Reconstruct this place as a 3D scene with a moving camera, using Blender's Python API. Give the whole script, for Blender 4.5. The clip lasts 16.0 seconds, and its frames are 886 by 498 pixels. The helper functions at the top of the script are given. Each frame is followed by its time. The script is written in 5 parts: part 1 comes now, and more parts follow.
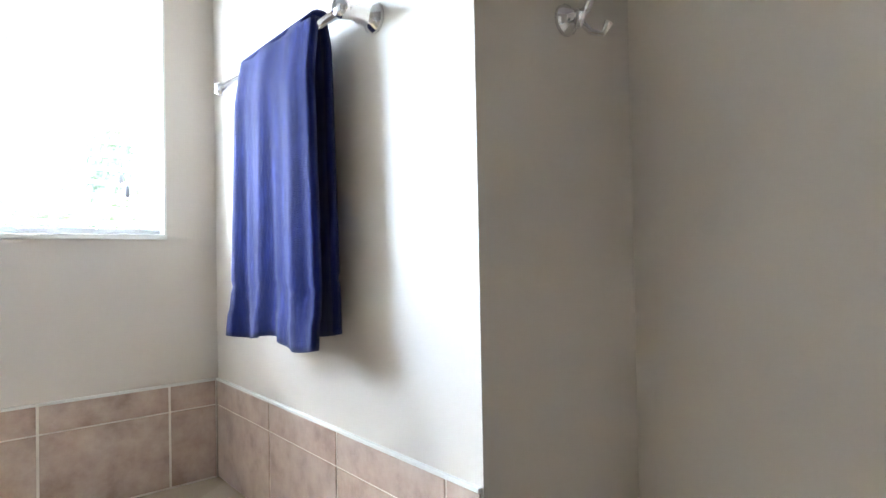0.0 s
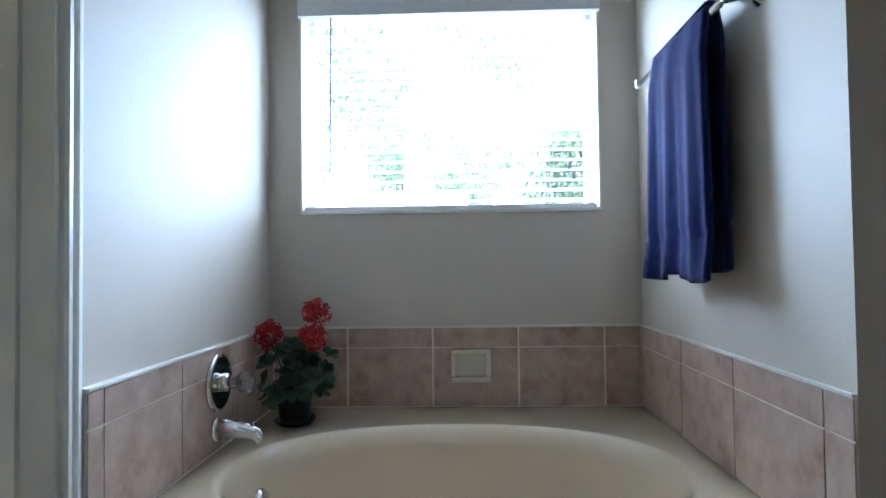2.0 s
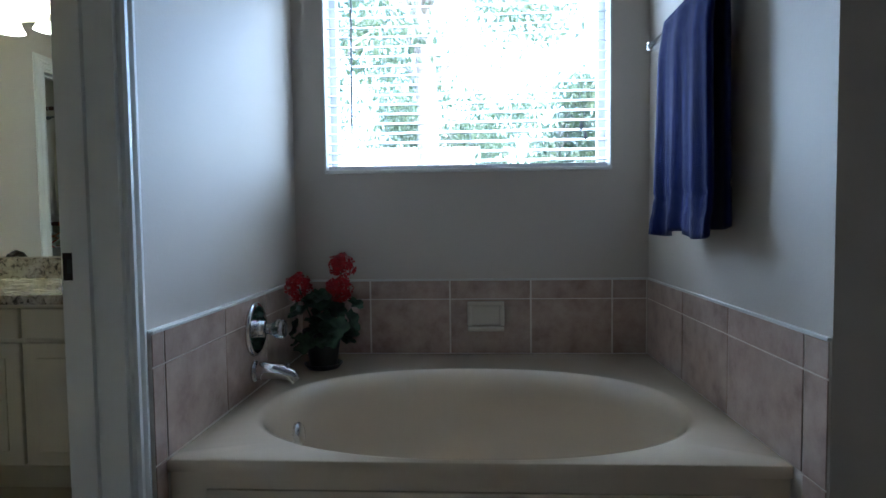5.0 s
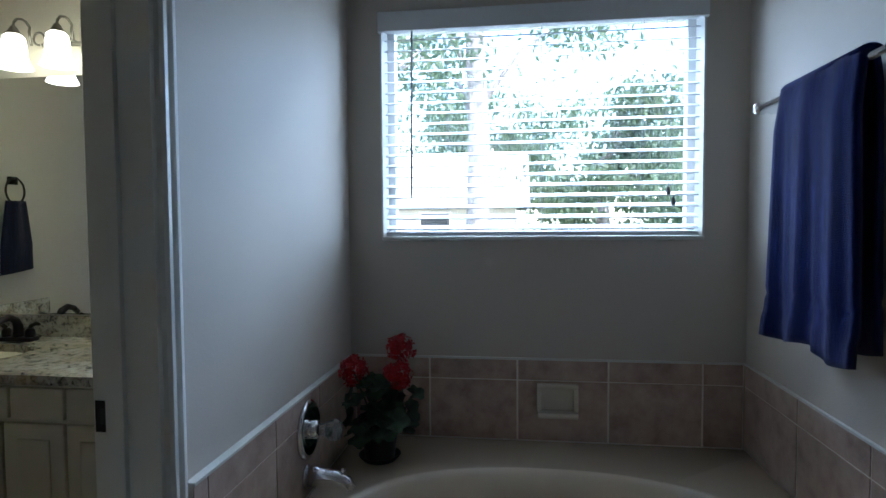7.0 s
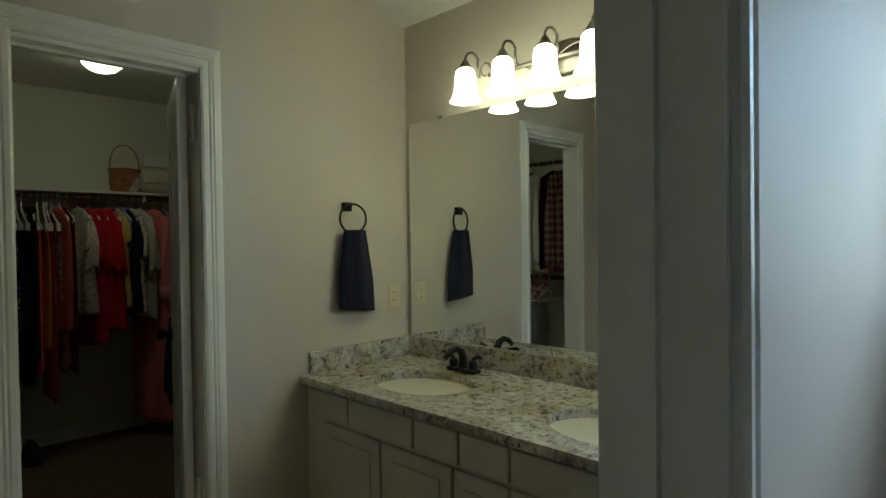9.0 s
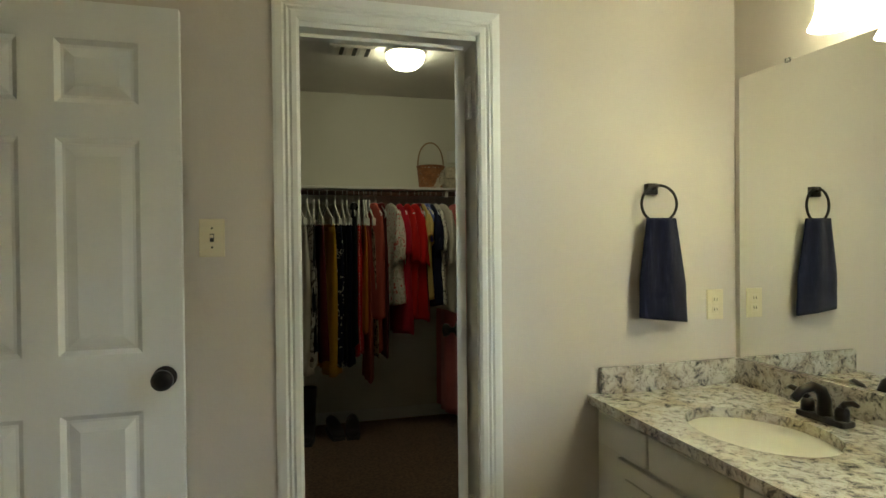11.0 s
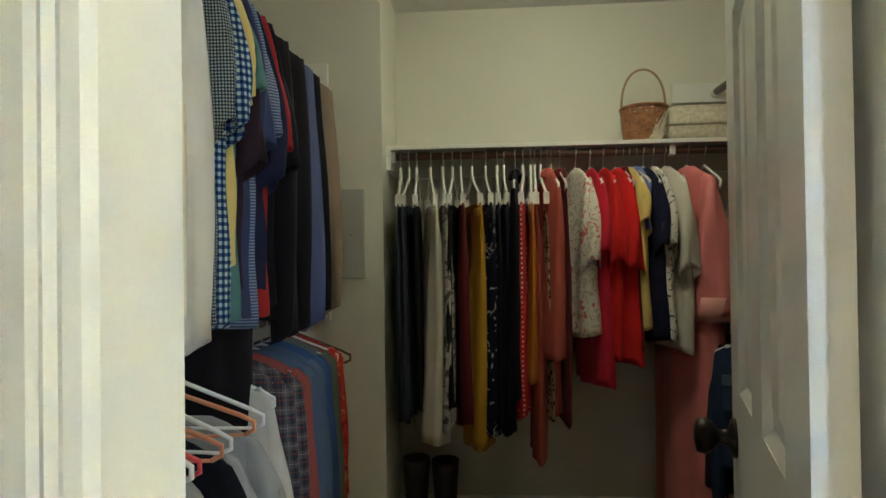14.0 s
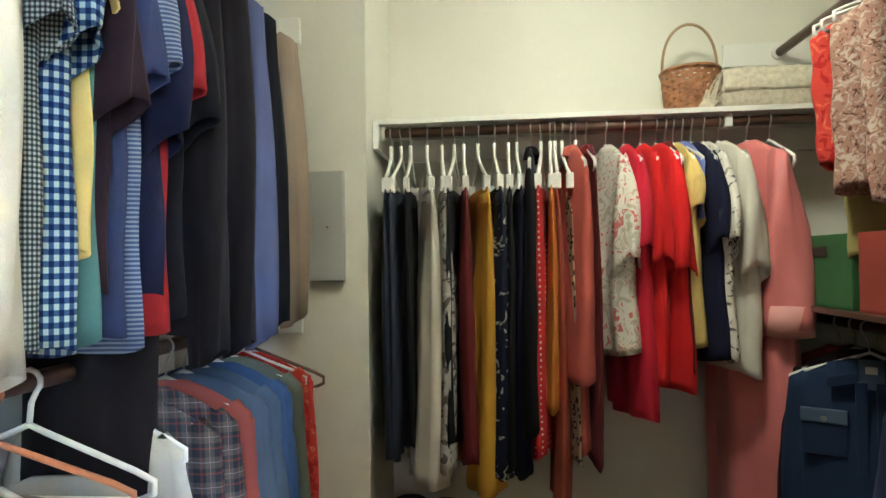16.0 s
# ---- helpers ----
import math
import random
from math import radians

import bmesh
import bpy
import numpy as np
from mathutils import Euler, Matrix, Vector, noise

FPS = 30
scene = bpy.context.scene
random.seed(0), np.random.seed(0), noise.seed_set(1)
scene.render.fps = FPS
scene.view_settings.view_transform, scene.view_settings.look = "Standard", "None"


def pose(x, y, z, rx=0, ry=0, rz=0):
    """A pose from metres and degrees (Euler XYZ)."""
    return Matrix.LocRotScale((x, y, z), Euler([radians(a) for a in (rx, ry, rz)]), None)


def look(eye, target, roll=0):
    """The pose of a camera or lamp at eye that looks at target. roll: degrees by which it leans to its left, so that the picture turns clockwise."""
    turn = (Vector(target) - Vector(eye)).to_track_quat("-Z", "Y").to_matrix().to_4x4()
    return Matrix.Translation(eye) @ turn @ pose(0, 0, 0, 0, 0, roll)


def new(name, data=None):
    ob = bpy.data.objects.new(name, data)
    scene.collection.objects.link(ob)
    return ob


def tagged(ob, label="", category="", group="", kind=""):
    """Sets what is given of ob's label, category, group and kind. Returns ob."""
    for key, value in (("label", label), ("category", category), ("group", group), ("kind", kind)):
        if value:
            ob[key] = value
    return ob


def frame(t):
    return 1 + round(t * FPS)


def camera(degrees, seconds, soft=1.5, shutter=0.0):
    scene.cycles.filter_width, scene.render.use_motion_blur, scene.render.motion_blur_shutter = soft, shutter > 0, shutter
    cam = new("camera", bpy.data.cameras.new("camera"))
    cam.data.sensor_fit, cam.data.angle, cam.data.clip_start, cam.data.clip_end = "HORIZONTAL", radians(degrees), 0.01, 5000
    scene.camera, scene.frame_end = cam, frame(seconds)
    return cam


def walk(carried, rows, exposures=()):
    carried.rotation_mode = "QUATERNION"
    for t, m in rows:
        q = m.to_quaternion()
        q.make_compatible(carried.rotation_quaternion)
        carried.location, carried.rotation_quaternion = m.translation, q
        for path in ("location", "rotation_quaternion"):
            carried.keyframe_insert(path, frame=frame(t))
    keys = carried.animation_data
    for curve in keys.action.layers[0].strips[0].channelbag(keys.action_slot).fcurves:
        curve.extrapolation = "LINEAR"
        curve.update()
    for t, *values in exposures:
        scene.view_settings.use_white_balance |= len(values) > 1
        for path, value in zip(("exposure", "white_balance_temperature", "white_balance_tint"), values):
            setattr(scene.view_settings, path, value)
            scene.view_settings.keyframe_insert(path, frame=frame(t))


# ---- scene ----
cam = camera(74.7, 16.0)
PATH = [
    (0, (0.105, 0.412, 1.154), (1.394, 1.94, 1.181), -1.1),
    (0.5, (0.085, 0.302, 1.152), (0.93, 2.114, 1.204), -1.0),
    (1, (0.01, 0.181, 1.107), (0.556, 2.104, 1.17), -0.9),
    (1.5, (0.004, 0.094, 1.084), (0.188, 2.084, 1.143), -0.9),
    (2, (0.058, 0.032, 1.018), (-0.007, 2.03, 1.072), -0.7),
    (2.5, (0.096, -0.003, 0.967), (-0.075, 1.99, 0.973), -0.7),
    (3, (0.097, -0.032, 0.95), (-0.094, 1.957, 0.882), -0.7),
    (5.5, (0.031, -0.101, 1.071), (-0.046, 1.895, 0.971), -0.7),
    (6, (0.023, -0.051, 1.142), (-0.033, 1.945, 1.039), -0.7),
    (6.5, (0.001, 0.038, 1.242), (-0.076, 2.033, 1.134), -0.7),
    (7, (-0.053, 0.124, 1.292), (-0.315, 2.105, 1.202), -0.4),
    (7.5, (-0.095, 0.214, 1.34), (-0.687, 2.124, 1.282), -0.5),
    (8, (-0.253, 0.348, 1.355), (-1.163, 2.129, 1.325), -0.6),
    (8.5, (-0.413, 0.42, 1.368), (-1.534, 2.076, 1.333), -0.7),
    (9, (-0.519, 0.524, 1.372), (-1.922, 1.949, 1.342), -0.8),
    (9.5, (-0.571, 0.605, 1.347), (-2.192, 1.777, 1.315), -0.9),
    (10, (-0.650, 0.637, 1.346), (-2.384, 1.626, 1.306), -0.7),
    (12.3, (-1.511, 1.136, 1.313), (-3.511, 1.151, 1.316), -0.5),
    (12.5, (-1.658, 1.158, 1.306), (-3.658, 1.141, 1.306), -0.5),
    (13, (-1.983, 1.18, 1.329), (-3.981, 1.097, 1.329), -0.6),
    (13.5, (-2.227, 1.159, 1.336), (-4.224, 1.045, 1.334), -0.6),
    (14, (-2.409, 1.178, 1.261), (-4.404, 1.037, 1.28), -0.8),
    (14.5, (-2.593, 1.21, 1.227), (-4.585, 1.037, 1.249), -0.9),
    (15, (-2.782, 1.207, 1.188), (-4.771, 1.004, 1.242), -1.0),
    (15.5, (-2.899, 1.185, 1.219), (-4.888, 0.977, 1.268), -0.9),
    (16, (-2.888, 1.212, 1.232), (-4.877, 1.009, 1.27), -0.8),
]
EXPOSURES = [
    (0, 6.65, 6450, 15), (0.5, 6.5, 6400, 15), (1, 6.1, 6200, 14), (1.5, 5.65, 5950, 12), (2, 5.3, 5700, 11), (2.5, 5.0, 5550, 10), (3, 4.72, 5500, 9),
    (5.5, 4.25, 5500, 11), (7, 3.75, 5550, 11), (8, 3.35, 5900, 6), (9, 3.85, 6250, 1), (9.5, 4.15, 6850, -1), (10, 4.5, 6900, 2),
    (12.5, 5.58, 6450, 9), (13.5, 6.02, 6500, 10), (14, 6.4, 6150, 11), (14.5, 6.6, 6050, 12), (15, 7.18, 5850, 14), (16, 7.72, 5700, 14),
]
walk(cam, [(t, look(eye, target, roll)) for t, eye, target, roll in PATH], EXPOSURES)

# ---- light ----
world = bpy.data.worlds.new("sky")
scene.world = world
world.use_nodes = True
wn = world.node_tree
sky = wn.nodes.new("ShaderNodeTexSky")
sky.sky_type, sky.sun_disc = "NISHITA", False
sky.sun_elevation, sky.sun_rotation = radians(50), radians(150)
wn.links.new(sky.outputs[0], wn.nodes["Background"].inputs[0])
wn.nodes["Background"].inputs[1].default_value = 0.105
sun = new("sun", bpy.data.lights.new("sun", "SUN"))
sun.data.energy, sun.data.angle, sun.data.color = 2.0, radians(0.5), (1, 0.94, 0.85)
sun.matrix_world = look((0, 0, 20), (-6, 10, 0))
SHADE_GLOW, DOME_GLOW, WARM = 0.5, 0.6, (0.96, 0.95, 0.67)
BW_Y = 2.34
# unseen area panels added outdoors, standing in for sky light past the trees' sides
for sx in (-1, 1):
    panel = new("sky_fill_panel", bpy.data.lights.new("sky_fill_panel", "AREA"))
    panel.data.shape, panel.data.size, panel.data.size_y = "RECTANGLE", 1.0, 1.8
    panel.data.energy, panel.data.color = 5.5, (0.6, 0.79, 1.0)
    panel.matrix_world = look((sx * 1.95 + 0.01, 4.2, 2.2), (0.01, BW_Y, 1.55))
# another added panel, high out of view, standing in for open sky above the trees
panel = new("sky_fill_panel", bpy.data.lights.new("sky_fill_panel", "AREA"))
panel.data.shape, panel.data.size, panel.data.size_y = "RECTANGLE", 2.4, 1.0
panel.data.energy, panel.data.color = 52.0, (0.72, 0.86, 1.0)
panel.matrix_world = look((0.01, 4.5, 3.75), (0.01, BW_Y, 1.6))


# ---- materials ----
def mat(name, color=(0.8, 0.8, 0.8), rough=0.6, metal=0.0, emit=0.0, var=0.06, scale=6.0, bump=0.0, bscale=120.0, spec=0.5, coat=0.0):
    m = bpy.data.materials.new(name)
    m.use_nodes = True
    nt = m.node_tree
    b = nt.nodes["Principled BSDF"]
    b.inputs["Roughness"].default_value, b.inputs["Metallic"].default_value = rough, metal
    b.inputs["Specular IOR Level"].default_value = spec
    b.inputs["Coat Weight"].default_value = coat
    tc = nt.nodes.new("ShaderNodeTexCoord")
    n1 = nt.nodes.new("ShaderNodeTexNoise")
    n1.inputs["Scale"].default_value, n1.inputs["Detail"].default_value = scale, 6
    nt.links.new(tc.outputs["Object"], n1.inputs["Vector"])
    ramp = nt.nodes.new("ShaderNodeValToRGB")
    ramp.color_ramp.elements[0].position, ramp.color_ramp.elements[1].position = 0.3, 0.7
    ramp.color_ramp.elements[0].color = (*[c * (1 - var) for c in color], 1)
    ramp.color_ramp.elements[1].color = (*[min(1, c * (1 + var)) for c in color], 1)
    nt.links.new(n1.outputs["Fac"], ramp.inputs[0])
    nt.links.new(ramp.outputs[0], b.inputs["Base Color"])
    if bump:
        n2 = nt.nodes.new("ShaderNodeTexNoise")
        n2.inputs["Scale"].default_value, n2.inputs["Detail"].default_value = bscale, 3
        nt.links.new(tc.outputs["Object"], n2.inputs["Vector"])
        bp = nt.nodes.new("ShaderNodeBump")
        bp.inputs["Strength"].default_value, bp.inputs["Distance"].default_value = bump, 0.003
        nt.links.new(n2.outputs["Fac"], bp.inputs["Height"])
        nt.links.new(bp.outputs[0], b.inputs["Normal"])
    if emit:
        b.inputs["Emission Color"].default_value = (*color, 1)
        b.inputs["Emission Strength"].default_value = emit
    return m


def node(nt, kind, **inputs):
    n = nt.nodes.new(kind)
    for k, v in inputs.items():
        n.inputs[k.replace("_", " ")].default_value = v
    return n


def ramp_node(nt, stops, constant=False):
    r = nt.nodes.new("ShaderNodeValToRGB")
    if constant:
        r.color_ramp.interpolation = "CONSTANT"
    el = r.color_ramp.elements
    while len(el) < len(stops):
        el.new(0.5)
    for e, (p, c) in zip(el, stops):
        e.position, e.color = p, (*c, 1)
    return r


def granite():
    m = mat("granite", rough=0.16, coat=0.2)
    nt = m.node_tree
    b = nt.nodes["Principled BSDF"]
    tc = nt.nodes.new("ShaderNodeTexCoord")
    n = node(nt, "ShaderNodeTexNoise", Scale=30.0, Detail=10.0, Roughness=0.74, Distortion=0.6)
    n2 = node(nt, "ShaderNodeTexNoise", Scale=60.0, Detail=5.0, Roughness=0.7)
    n3 = node(nt, "ShaderNodeTexNoise", Scale=7.0, Detail=4.0)
    for q in (n, n2, n3):
        nt.links.new(tc.outputs["Object"], q.inputs["Vector"])
    r = ramp_node(nt, [(0.3, (0.04, 0.04, 0.045)), (0.4, (0.17, 0.16, 0.155)), (0.46, (0.42, 0.38, 0.33)), (0.54, (0.58, 0.55, 0.48)), (0.75, (0.67, 0.65, 0.6))])
    r2 = ramp_node(nt, [(0.34, (0.08, 0.07, 0.07)), (0.41, (1, 1, 1))])
    r3 = ramp_node(nt, [(0.35, (0.78, 0.7, 0.6)), (0.55, (1, 1, 1))])
    nt.links.new(n.outputs[0], r.inputs[0]), nt.links.new(n2.outputs[0], r2.inputs[0]), nt.links.new(n3.outputs[0], r3.inputs[0])
    m1, m2 = nt.nodes.new("ShaderNodeMix"), nt.nodes.new("ShaderNodeMix")
    for q in (m1, m2):
        q.data_type, q.blend_type = "RGBA", "MULTIPLY"
        q.inputs[0].default_value = 1
    nt.links.new(r.outputs[0], m1.inputs[6]), nt.links.new(r2.outputs[0], m1.inputs[7])
    nt.links.new(m1.outputs[2], m2.inputs[6]), nt.links.new(r3.outputs[0], m2.inputs[7])
    nt.links.new(m2.outputs[2], b.inputs["Base Color"])
    return m


def tile_material():
    m = mat("tile", rough=0.32, bump=0.12, bscale=30)
    nt = m.node_tree
    b = nt.nodes["Principled BSDF"]
    tc, oi = nt.nodes.new("ShaderNodeTexCoord"), nt.nodes.new("ShaderNodeObjectInfo")
    mp = nt.nodes.new("ShaderNodeVectorMath")
    mp.operation = "MULTIPLY_ADD"
    sc = nt.nodes.new("ShaderNodeVectorMath")
    sc.operation = "SCALE"
    sc.inputs[0].default_value = (9, 7, 5)
    nt.links.new(oi.outputs["Random"], sc.inputs["Scale"])
    mp.inputs[1].default_value = (1, 1, 1)
    nt.links.new(tc.outputs["Object"], mp.inputs[0]), nt.links.new(sc.outputs[0], mp.inputs[2])
    n = node(nt, "ShaderNodeTexNoise", Scale=11.0, Detail=7.0, Roughness=0.62)
    nt.links.new(mp.outputs[0], n.inputs["Vector"])
    r = ramp_node(nt, [(0.28, (0.3, 0.2, 0.155)), (0.45, (0.44, 0.32, 0.255)), (0.62, (0.53, 0.41, 0.335)), (0.8, (0.6, 0.49, 0.41))])
    nt.links.new(n.outputs[0], r.inputs[0]), nt.links.new(r.outputs[0], b.inputs["Base Color"])
    return m


def cloth(name, color, pattern="", second=(0.8, 0.8, 0.8), third=(0.05, 0.05, 0.06), pitch=0.03, rough=0.85, sheen=0.03, satin=False):
    m = mat(name, color, rough=0.35 if satin else rough, var=0.1, scale=5, bump=0.25, bscale=350, spec=0.5 if satin else 0.06)
    nt = m.node_tree
    b = nt.nodes["Principled BSDF"]
    b.inputs["Sheen Weight"].default_value = sheen
    if not pattern:
        return m
    tc = nt.nodes.new("ShaderNodeTexCoord")
    if pattern in ("gingham", "plaid", "stripe"):
        sep = nt.nodes.new("ShaderNodeSeparateXYZ")
        nt.links.new(tc.outputs["Object"], sep.inputs[0])
        side = nt.nodes.new("ShaderNodeMath")
        nt.links.new(sep.outputs[0], side.inputs[0]), nt.links.new(sep.outputs[1], side.inputs[1])
        bands = []
        for src in (side.outputs[0], sep.outputs[2]):
            a = nt.nodes.new("ShaderNodeMath")
            a.operation = "DIVIDE"
            a.inputs[1].default_value = pitch
            f = nt.nodes.new("ShaderNodeMath")
            f.operation = "FRACT"
            nt.links.new(src, a.inputs[0]), nt.links.new(a.outputs[0], f.inputs[0])
            bands.append(f.outputs[0])
        if pattern == "stripe":
            r = ramp_node(nt, [(0.0, color), (0.55, second)], True)
            nt.links.new(bands[1], r.inputs[0]), nt.links.new(r.outputs[0], b.inputs["Base Color"])
            return m
        stops = [(0.0, second), (0.5, color)] if pattern == "gingham" else [(0.0, color), (0.3, third), (0.38, color), (0.55, second), (0.78, (0.5, 0.48, 0.45)), (0.8, second)]
        mix = nt.nodes.new("ShaderNodeMix")
        mix.data_type, mix.blend_type = "RGBA", "MULTIPLY" if pattern == "gingham" else "MIX"
        mix.inputs[0].default_value = 1 if pattern == "gingham" else 0.5
        for k, f in zip((6, 7), bands):
            r = ramp_node(nt, stops, True)
            nt.links.new(f, r.inputs[0]), nt.links.new(r.outputs[0], mix.inputs[k])
        nt.links.new(mix.outputs[2], b.inputs["Base Color"])
    else:
        if pattern == "dots":
            n = node(nt, "ShaderNodeTexVoronoi", Scale=1 / pitch, Randomness=0.15)
            stops = [(0.0, second), (0.2, color)]
        elif pattern == "leopard":
            n = node(nt, "ShaderNodeTexVoronoi", Scale=1 / pitch, Randomness=1.0)
            stops = [(0.0, color), (0.25, third), (0.45, second)]
        else:
            n = node(nt, "ShaderNodeTexNoise", Scale=1 / pitch, Detail=4.0, Distortion=1.6)
            stops = [(0.0, third), (0.4, third), (0.43, color), (0.57, color), (0.6, second), (0.68, (0.5, 0.55, 0.4)), (0.7, color)]
        nt.links.new(tc.outputs["Object"], n.inputs["Vector"])
        r = ramp_node(nt, stops, True)
        nt.links.new(n.outputs[0], r.inputs[0]), nt.links.new(r.outputs[0], b.inputs["Base Color"])
    return m


def terry(name, color):
    """Looped pile: streaks of lighter nap along the drop, and a coarse tufted relief."""
    m = cloth(name, color, sheen=0.15)
    nt = m.node_tree
    b = nt.nodes["Principled BSDF"]
    tc, mp = nt.nodes.new("ShaderNodeTexCoord"), nt.nodes.new("ShaderNodeMapping")
    mp.inputs["Scale"].default_value = (1, 1, 0.16)
    n = node(nt, "ShaderNodeTexNoise", Scale=45.0, Detail=8.0, Roughness=0.7)
    r = ramp_node(nt, [(0.35, [c * 0.65 for c in color]), (0.55, color), (0.7, [min(1, c * 1.9 + 0.004) for c in color])])
    nt.links.new(tc.outputs["Object"], mp.inputs[0]), nt.links.new(mp.outputs[0], n.inputs["Vector"])
    nt.links.new(n.outputs[0], r.inputs[0]), nt.links.new(r.outputs[0], b.inputs["Base Color"])
    for q in nt.nodes:
        if q.type == "BUMP":
            q.inputs["Strength"].default_value, q.inputs["Distance"].default_value = 0.8, 0.004
    return m


PAINT = mat("wall paint", (0.6, 0.538, 0.465), 0.55, var=0.02, scale=2, bump=0.12, bscale=110)
CLOSET_PAINT = mat("closet paint", (0.66, 0.64, 0.55), 0.6, var=0.02, scale=2, bump=0.1, bscale=110)
CEILING = mat("ceiling paint", (0.74, 0.72, 0.68), 0.8, var=0.03, bump=0.6, bscale=70)
TRIM = mat("white trim paint", (0.76, 0.75, 0.7), 0.3, var=0.02, scale=3, bump=0.05, bscale=40)
CABINET = mat("cream cabinet paint", (0.62, 0.58, 0.47), 0.35, var=0.03, bump=0.05, bscale=50)
TILE, GRANITE = tile_material(), granite()
GROUT = mat("grout", (0.8, 0.74, 0.66), 0.9, var=0.08, scale=30, bump=0.4, bscale=300)
TUB = mat("almond acrylic", (0.74, 0.61, 0.45), 0.16, var=0.02, scale=3, coat=0.3)
CERAMIC = mat("almond ceramic", (0.7, 0.63, 0.52), 0.15, var=0.02, coat=0.4)
WHITE_CERAMIC = mat("white ceramic", (0.8, 0.8, 0.76), 0.1, var=0.01, coat=0.5)
CHROME = mat("chrome", (0.8, 0.8, 0.82), 0.08, 1.0, var=0.03)
BRONZE = mat("oil-rubbed bronze", (0.03, 0.024, 0.02), 0.35, 0.7, var=0.25, scale=20)
PEWTER = mat("brushed pewter", (0.2, 0.18, 0.16), 0.35, 0.9, var=0.1)
MIRROR = mat("mirror silver", (0.86, 0.88, 0.86), 0.01, 1.0, var=0.0)
TOWEL = terry("blue terry", (0.008, 0.014, 0.095))
NAVY_TOWEL = terry("navy terry", (0.012, 0.013, 0.032))
BLIND = mat("white faux wood", (0.75, 0.76, 0.77), 0.45, var=0.02, scale=8)
VINYL = mat("window vinyl", (0.6, 0.6, 0.6), 0.4, var=0.03)
CORD = mat("grey cord", (0.35, 0.36, 0.36), 0.7)
IVORY = mat("ivory plastic", (0.7, 0.62, 0.42), 0.3, var=0.01)
DARK = mat("dark slot", (0.03, 0.028, 0.025), 0.6)
SHADE = mat("lit frosted glass", WARM, 0.5, emit=SHADE_GLOW, var=0.0)
DOME = mat("lit dome glass", WARM, 0.5, emit=DOME_GLOW, var=0.0)
ROD = mat("brown stained wood rod", (0.1, 0.05, 0.032), 0.4, var=0.3, scale=9)
CARPET = mat("brown carpet", (0.2, 0.13, 0.09), 0.95, var=0.3, scale=60, bump=1.0, bscale=400)
FLOOR = mat("beige floor tile", (0.42, 0.35, 0.28), 0.4, var=0.12)
WICKER = mat("woven splint", (0.3, 0.12, 0.045), 0.5, var=0.35, scale=25, bump=0.3)
CROCHET = mat("cream crochet yarn", (0.56, 0.5, 0.38), 0.95, var=0.2, scale=50, bump=1.0, bscale=150)
PLASTIC = mat("white hanger plastic", (0.75, 0.73, 0.68), 0.35, var=0.02)
ORANGE_PLASTIC = mat("orange hanger plastic", (0.6, 0.22, 0.1), 0.4, var=0.05)
RED_PLASTIC = mat("red hanger plastic", (0.5, 0.03, 0.03), 0.4, var=0.05)
WIRE = mat("hanger wire", (0.6, 0.6, 0.58), 0.3, 1.0)
LEAF = mat("geranium leaf", (0.05, 0.1, 0.05), 0.55, var=0.5, scale=25)
PETAL = mat("red petal", (0.42, 0.008, 0.012), 0.6, var=0.35, scale=40)
POT = mat("black pot plastic", (0.015, 0.018, 0.016), 0.4, var=0.2)
LEATHER = mat("black leather", (0.02, 0.017, 0.016), 0.45, var=0.2)
SHELF_WHITE = mat("white shelf paint", (0.72, 0.71, 0.66), 0.45, var=0.03)
PANEL_GREY = mat("grey panel enamel", (0.42, 0.42, 0.39), 0.4, var=0.03)
GREEN_BOX = mat("green fabric bin", (0.035, 0.13, 0.04), 0.8, var=0.15)
RED_BOX = mat("red fabric bin", (0.32, 0.05, 0.03), 0.8, var=0.15)
BARK = mat("bark", (0.3, 0.27, 0.25), 0.9, var=0.4, scale=12, bump=1.0, bscale=30)
LEAVES = mat("tree leaves", (0.06, 0.09, 0.045), 0.6, var=0.4, scale=3)
GRASS = mat("grass", (0.1, 0.11, 0.07), 0.9, var=0.4, scale=2)
ROOF = mat("grey shingle", (0.25, 0.25, 0.26), 0.9, var=0.2, scale=8, bump=0.5, bscale=40)
SIDING = mat("tan siding", (0.5, 0.46, 0.4), 0.8, var=0.08)


def leafy(m):
    """Lets light through the leaves."""
    nt = m.node_tree
    b, out = nt.nodes["Principled BSDF"], nt.nodes["Material Output"]
    tr, mx = nt.nodes.new("ShaderNodeBsdfTranslucent"), nt.nodes.new("ShaderNodeMixShader")
    tr.inputs[0].default_value = (0.16, 0.22, 0.13, 1)
    mx.inputs[0].default_value = 0.55
    nt.links.new(b.outputs[0], mx.inputs[1]), nt.links.new(tr.outputs[0], mx.inputs[2]), nt.links.new(mx.outputs[0], out.inputs[0])


leafy(LEAVES)


def glass_material():
    m = bpy.data.materials.new("clear glass")
    m.use_nodes = True
    nt = m.node_tree
    out = nt.nodes["Material Output"]
    t, g, f, mx = (nt.nodes.new("ShaderNodeBsdf" + "Transparent"), nt.nodes.new("ShaderNodeBsdf" + "Glossy"), nt.nodes.new("ShaderNodeFresnel"), nt.nodes.new("ShaderNodeMixShader"))
    g.inputs["Roughness"].default_value = 0.02
    nt.links.new(f.outputs[0], mx.inputs[0]), nt.links.new(t.outputs[0], mx.inputs[1]), nt.links.new(g.outputs[0], mx.inputs[2])
    nt.links.new(mx.outputs[0], out.inputs[0])
    return m


